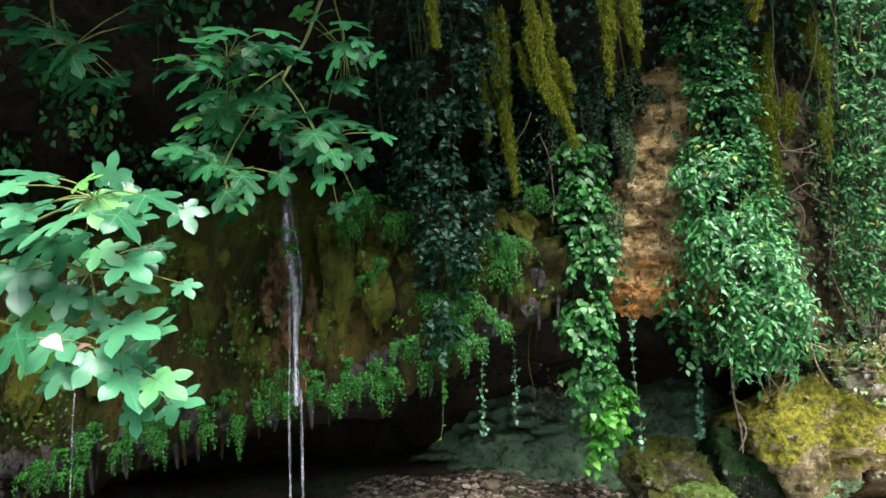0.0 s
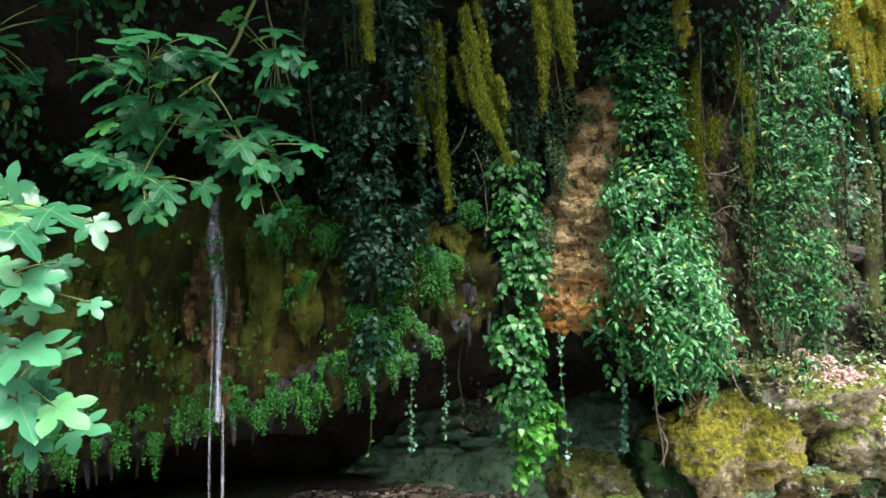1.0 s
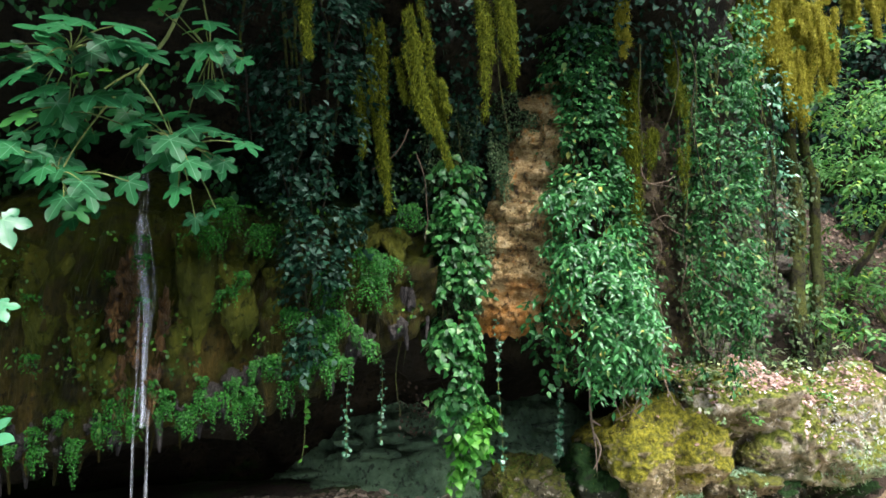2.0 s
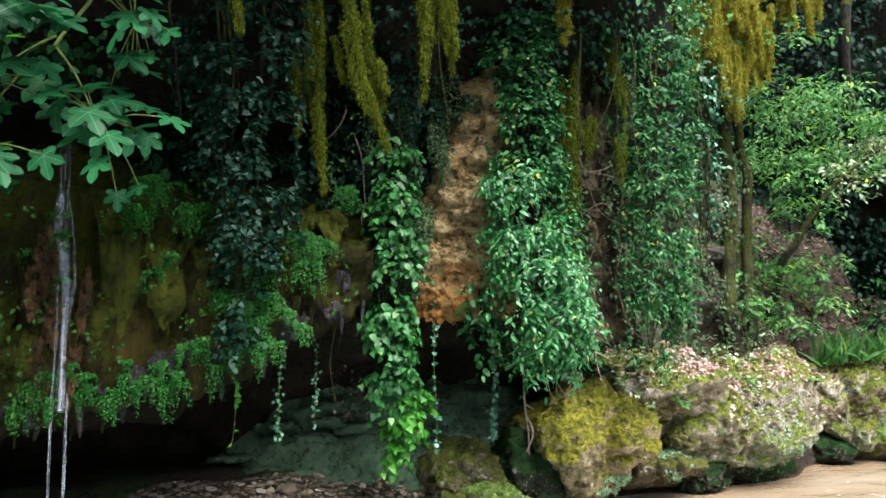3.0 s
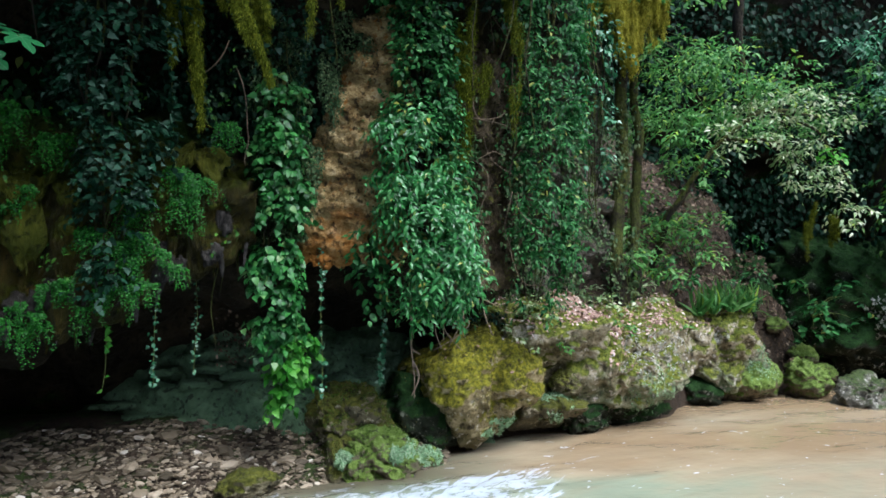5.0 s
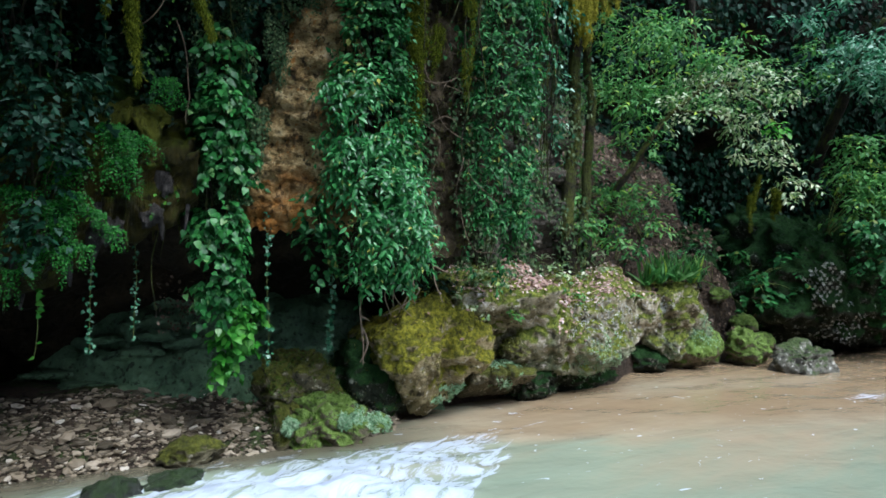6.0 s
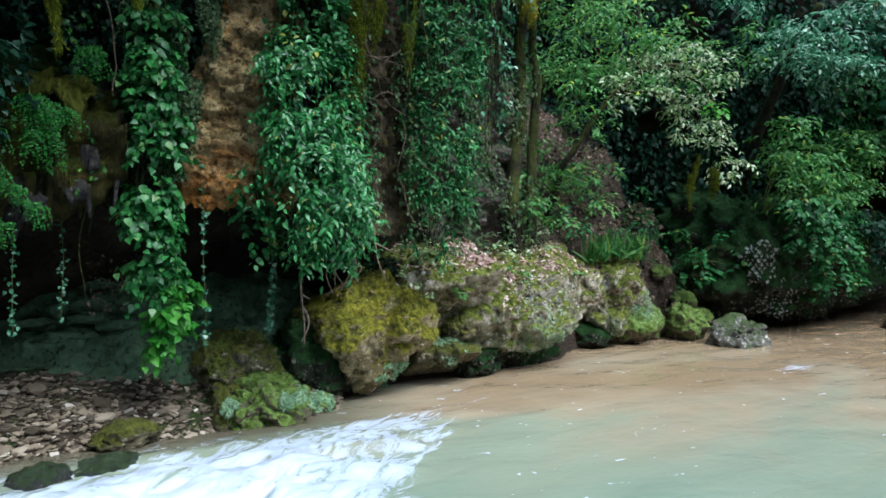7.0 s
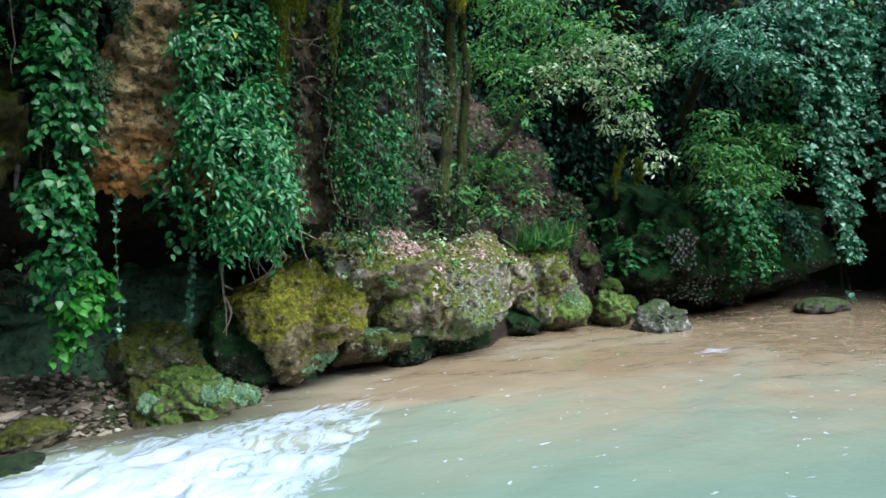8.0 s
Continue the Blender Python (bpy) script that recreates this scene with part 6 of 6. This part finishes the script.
# ---- falling water ----
fall = thing("waterfall", (-1.0, 4.3, 1.1), "thin clear waterfall trickling over the tufa lip", "waterfall")


def strand(points, r, seed):
    ps = bent(points, 16, 0.009, seed)
    rr = [r * (0.55 + 0.6 * abs(noise.noise(Vector((seed, i * 0.37, 0))))) for i in range(len(ps))]
    part("strand", mesh_from("strand", *tube(ps, rr, 6), FALL), fall)


for k in range(3):
    strand([(-1.13 + 0.03 * k, 4.5, 3.0), (-1.1 + 0.025 * k, 4.46, 2.6), (-1.07 + 0.02 * k, 4.38, 2.35)], 0.005, k)
for k in range(16):
    f, g, y = rng.normal() * 0.55, rng.normal() * 0.5, 4.2 + rng.uniform(-0.02, 0.06)
    strand([(-1.07 + 0.03 * f, 4.4, 2.4), (-1.04 + 0.06 * f, y + 0.07, 2.15), (-0.99 + 0.035 * (f + g), y, 1.85), (-0.985 + 0.03 * g, y, 1.55), (-1.0 + 0.035 * g, y + 0.02, 1.1)], 0.0045, 10 + k)
for k in range(9):
    x = (-1.03 if k % 2 else -0.955) + rng.normal() * 0.007
    strand([(x, 4.24, 1.2), (x - 0.004 + rng.normal() * 0.004, 4.24, 0.8), (x - 0.01, 4.24, 0.3), (x - 0.012, 4.24, -0.02)], 0.0032, 40 + k)
strand([(-2.4, 4.25, 1.25), (-2.4, 4.22, 0.8), (-2.4, 4.22, 0.0)], 0.007, 41)

# ---- gravel, litter ----
from mathutils.bvhtree import BVHTree


def stone_mesh(seed):
    r = np.random.default_rng(seed)
    bm = bmesh.new()
    bmesh.ops.create_icosphere(bm, subdivisions=1, radius=1.0)
    for v in bm.verts:
        v.co *= r.uniform(0.75, 1.15)
        v.co.z *= 0.5
    return [tuple(v.co) for v in bm.verts], [tuple(v.index for v in f.verts) for f in bm.faces], bm.free()


STONES = [stone_mesh(s)[:2] for s in range(5)]
gravel = thing("gravel_bank", (0.5, 4.9, 0.1), "bank of small brown and pale river gravel", "gravel")
stone_meshes = [mesh_from("pebble", v, f, PEBBLE, False) for v, f in STONES]
rest = []
for k in range(7500):
    x, y = rng.uniform(-0.9, 2.4), 4.66 + 0.95 * rng.random() ** 1.45
    if y > 5.5:
        continue
    s = 0.009 + 0.024 * rng.random() ** 2.6
    if k % 23 == 0:
        s *= rng.uniform(1.5, 2.4)
    m = Matrix.LocRotScale((x, y, ground_z(x, y) + s * 0.25), Euler((rng.uniform(-0.4, 0.4), rng.uniform(-0.4, 0.4), rng.uniform(0, 6.3))), Vector((s * rng.uniform(1.0, 1.6), s, s * rng.uniform(0.7, 1.1))))
    if x > 0.2 and y < 5.15 and len(gravel.children) < 300:
        piece("pebble", stone_meshes[k % 5], gravel, m)
    else:
        v, f = STONES[k % 5]
        rest.append(([m @ Vector(q) for q in v], f))
part("fine_gravel", mesh_from("fine_gravel", *joined(rest), PEBBLES, False), gravel, kind="stuff")


def litter(label, box, n, size, drop_from=3.0, mats=LITTER, level=0.45):
    """Dead leaves that lie on whatever is under them."""
    trees = []
    for o in list(scene.objects):
        if o.type == "MESH" and o.name.split(".")[0] in ("ground", "block", "shoulder", "nose", "lump", "overhanging_rock"):
            at = base_of(o)
            trees.append(BVHTree.FromPolygons([v.co + at for v in o.data.vertices], [tuple(p.vertices) for p in o.data.polygons]))
    pos, nor = [], []
    for _ in range(n):
        p = Vector((rng.uniform(*box[0]), rng.uniform(*box[1]), drop_from))
        hits = [h for h in (b.ray_cast(p, Vector((0, 0, -1))) for b in trees) if h[0]]
        if hits:
            h = max(hits, key=lambda q: q[0].z)
            if h[1].z > level and h[0].z > 0.12:
                pos.append(h[0] + h[1] * 0.008)
                nor.append(h[1])
    pos, nor = np.array(pos), np.array(nor)
    m = len(pos)
    ob = thing("leaf_litter", pos.mean(0), label, "leaves")
    scattered("dead_leaf", OVAL_LEAF, pos, np.cross(nor, rng.normal(size=(m, 3))) + rand_way(m, 0.1), nor + rand_way(m, 0.35), size * rng.uniform(0.6, 1.3, m), mats, ob, 0)


litter("pinkish brown dead leaves strewn on the flat boulder", ((3.0, 5.3), (4.9, 6.0)), 4200, 0.034, level=0.7)
litter("patch of pinkish dead leaves on the flat boulder", ((3.5, 4.1), (4.95, 5.45)), 1500, 0.034, level=0.5)
litter("brown dead leaves strewn on the earth slope", ((4.2, 7.6), (5.8, 7.8)), 9000, 0.055, 6.0, BROWN, 0.1)

dead = thing("dead_clump", (0.74, 5.1, 1.0), "withered brown leaves caught on the rock under the overhang", "leaves")
_p = np.array((0.74, 5.08, 1.0)) + rand_way(160, 1.0) * np.array([0.1, 0.05, 0.11])
scattered("dead_leaf", OVAL_LEAF, _p, rand_way(160, 1.0) + np.array([0, -0.4, -0.4]), rand_way(160, 0.6) + np.array([0, -0.8, 0.5]), 0.028 * rng.uniform(0.5, 1.3, 160), BROWN, dead, 60)


# ---- moss nap and herbs on the boulders ----
def moss_nap(label, centres, reach, n, size, material, up=-0.05, keep=-0.05, skins_of=("block", "shoulder", "nose", "lump")):
    """Short moss blades rooted in the upper sides of the stones near the given places."""
    skins = []
    for o in list(scene.objects):
        if o.type == "MESH" and o.name.split(".")[0] in skins_of:
            at = base_of(o)
            if any((at - Vector(c)).length < reach for c in centres):
                v = np.array([q.co + at for q in o.data.vertices])
                nn = np.array([q.normal for q in o.data.vertices])
                skins.append((v, nn))
    v, nn = (np.concatenate(k) for k in zip(*skins))
    ok = (nn[:, 2] > up)
    idx = np.flatnonzero(ok)
    idx = rng.choice(idx, n * 2)
    patch = np.array([noise.noise(Vector(p) * 5.5) + 0.4 * noise.noise(Vector(p) * 17) for p in v[idx]])
    idx = idx[patch > keep][:n]
    m = len(idx)
    nor = nn[idx]
    pos = v[idx] + rand_way(m, 0.008) - nor * 0.004
    ob = thing("moss_nap", pos.mean(0), label, "moss", kind="stuff")
    tuft = blade([(0.05, 0.0), (0.2, 0.4), (0.02, 1.0)], 0.3, 0.2)
    part("moss_blades", massed("moss_blades", tuft, pos, nor + rand_way(m, 0.6) + np.array([0, 0, -0.15]), np.cross(nor, rng.normal(size=(m, 3))), size * rng.uniform(0.5, 1.4, m), material), ob, kind="stuff")


def algae_patch(at, reach, n, material=None, name="algae", label="pale green algae on the wet foot of a stone", size=0.02):
    """A ragged patch of pale algae on the wet side of the stones about a place."""
    skins = []
    for o in list(scene.objects):
        if o.type == "MESH" and o.name.split(".")[0] in ("block", "shoulder", "foot", "overhanging_rock"):
            base = base_of(o)
            for q in o.data.vertices:
                p = q.co + base
                if noise.noise(p * 11) + 0.5 * noise.noise(p * 27) > 1.2 * (p - Vector(at)).length / reach - 0.75 and q.normal.y < 0.2:
                    skins.append((p, q.normal))
    pick = rng.choice(len(skins), n)
    pos, nor = np.array([skins[k][0] for k in pick]), np.array([skins[k][1] for k in pick])
    ob = thing(name, at, label, name, kind="stuff")
    part("algae_blades", massed("algae_blades", blade([(0.05, 0.0), (0.2, 0.4), (0.02, 1.0)], 0.3, 0.2), pos + rand_way(n, 0.006) + nor * 0.006, np.cross(nor, rng.normal(size=(n, 3))) + 0.4 * nor + np.array([0, 0, -0.3]), nor + rand_way(n, 0.3), size * rng.uniform(0.5, 1.4, n), material or MNAP), ob, kind="stuff")


YNAP = leaf_mat("yellow_moss_blades", [(0.0, (0.025, 0.03, 0.004)), (0.5, (0.09, 0.095, 0.009)), (0.9, (0.22, 0.2, 0.025)), (1.0, (0.45, 0.4, 0.22))], True, rough=0.8, through_light=0.3, spec=0.1)
SNAP = leaf_mat("slab_moss_blades", [(0.0, (0.04, 0.056, 0.008)), (0.5, (0.14, 0.155, 0.02)), (0.85, (0.27, 0.27, 0.06)), (1.0, (0.6, 0.56, 0.45))], True, rough=0.8, through_light=0.3, spec=0.1)
GNAP = leaf_mat("green_moss_blades", [(0.0, (0.025, 0.06, 0.006)), (0.5, (0.08, 0.15, 0.014)), (1.0, (0.2, 0.3, 0.08))], True, rough=0.8, through_light=0.3, spec=0.1)
moss_nap("yellow-green moss on the rounded boulder", [(2.66, 4.95, 0.0)], 0.1, 12000, 0.011, YNAP, -0.25, 0.05)
moss_nap("olive moss on the flat boulder", [(4.0, 5.5, 0.0), (5.9, 6.0, 0.0)], 0.1, 14000, 0.015, SNAP, 0.0, 0.1)
moss_nap("green moss on the low stones", [(1.62, 4.95, 0.0), (1.75, 4.7, 0.0), (6.95, 5.75, 0.0)], 0.1, 7000, 0.014, GNAP, 0.1, 0.0)
MNAP = leaf_mat("pale_algae_blades", [(0.0, (0.13, 0.26, 0.12)), (0.5, (0.28, 0.46, 0.25)), (1.0, (0.5, 0.62, 0.42))], True, rough=0.7, through_light=0.3, spec=0.2)
for p, r in (((2.8, 4.9, 0.12), 0.22), ((1.9, 4.7, 0.18), 0.13), ((6.38, 5.65, 0.4), 0.26), ((2.14, 4.84, 0.1), 0.12), ((4.5, 5.2, 0.34), 0.42), ((3.45, 5.2, 0.36), 0.25), ((1.42, 4.7, 0.2), 0.1)):
    algae_patch(p, r, 1300)
LNAP = leaf_mat("white_lichen_flakes", [(0.0, (0.2, 0.21, 0.17)), (0.6, (0.45, 0.46, 0.4)), (1.0, (0.7, 0.7, 0.64))], True, rough=0.85, through_light=0.1, spec=0.1)
for p, r, n in (((4.35, 5.05, 0.72), 0.4, 420), ((4.75, 5.12, 0.75), 0.28, 200), ((5.6, 5.6, 0.8), 0.25, 300), ((8.05, 5.4, 0.9), 0.36, 900), ((8.4, 5.46, 0.35), 0.42, 500)):
    algae_patch(p, r, n, LNAP, "lichen", "patch of white lichen flakes on the mossy rock", 0.026)
litter("pale dead leaves lying on the rounded boulder", ((2.3, 3.1), (4.6, 5.3)), 70, 0.035)
litter("pale dead leaves among the herbs of the flat boulder", ((3.4, 4.8), (4.95, 5.5)), 500, 0.032, level=0.6)
shrub("small pale herbs rooted on the rounded boulder", (2.86, 4.9, 0.9), [((2.88, 4.8, 0.96), 0.09), ((2.8, 4.86, 1.04), 0.07), ((3.0, 4.76, 0.86), 0.06)], PALE, OVAL_LEAF, 160, 0.035, 40)
shrub("small green herbs growing from the boulder's face", (3.45, 5.1, 0.85), [((3.35, 4.92, 0.88), 0.09), ((3.45, 4.92, 0.82), 0.08), ((4.15, 5.12, 0.98), 0.12), ((4.05, 5.2, 1.04), 0.1), ((4.9, 5.15, 0.95), 0.12)], TREE, OVAL_LEAF, 150, 0.04, 60)
shrub("pale herbs along the back of the flat boulder", (3.9, 5.6, 1.1), tufts_in(((3.2, 5.35, 1.12), (5.0, 5.6, 1.24)), 12, 0.07, 0.12), PALE, OVAL_LEAF, 120, 0.045, 60)
shrub("grey-green herbs between the boulder and the trees", (3.9, 5.9, 1.2), tufts_in(((3.1, 5.55, 1.24), (4.9, 5.8, 1.36)), 18, 0.08, 0.14), PALE, NARROW_LEAF, 150, 0.055, 60)
shrub("low dark green plants on the earth bank", (7.1, 6.3, 0.9), [((7.0, 6.2, 1.1), 0.16), ((7.25, 6.15, 0.85), 0.14), ((7.45, 6.1, 0.6), 0.14), ((7.0, 6.4, 1.35), 0.17), ((7.6, 6.0, 0.4), 0.14), ((5.6, 6.4, 1.45), 0.15), ((5.9, 6.5, 1.6), 0.14)], IVY, NARROW_LEAF, 130, 0.06, 60)
for k, (x, y, z, w) in enumerate(((7.4, 6.05, 0.42, 0.2), (7.2, 6.25, 0.78, 0.15), (7.55, 5.9, 0.22, 0.17))):
    boulder("small mossy stone in the earth bank", [("block", (x, y, z), (w, w * 0.8, w * 0.7), 140 + k, GREENROCK, dict(rough=0.25, detail=4))], (x, y, z - w * 0.6))
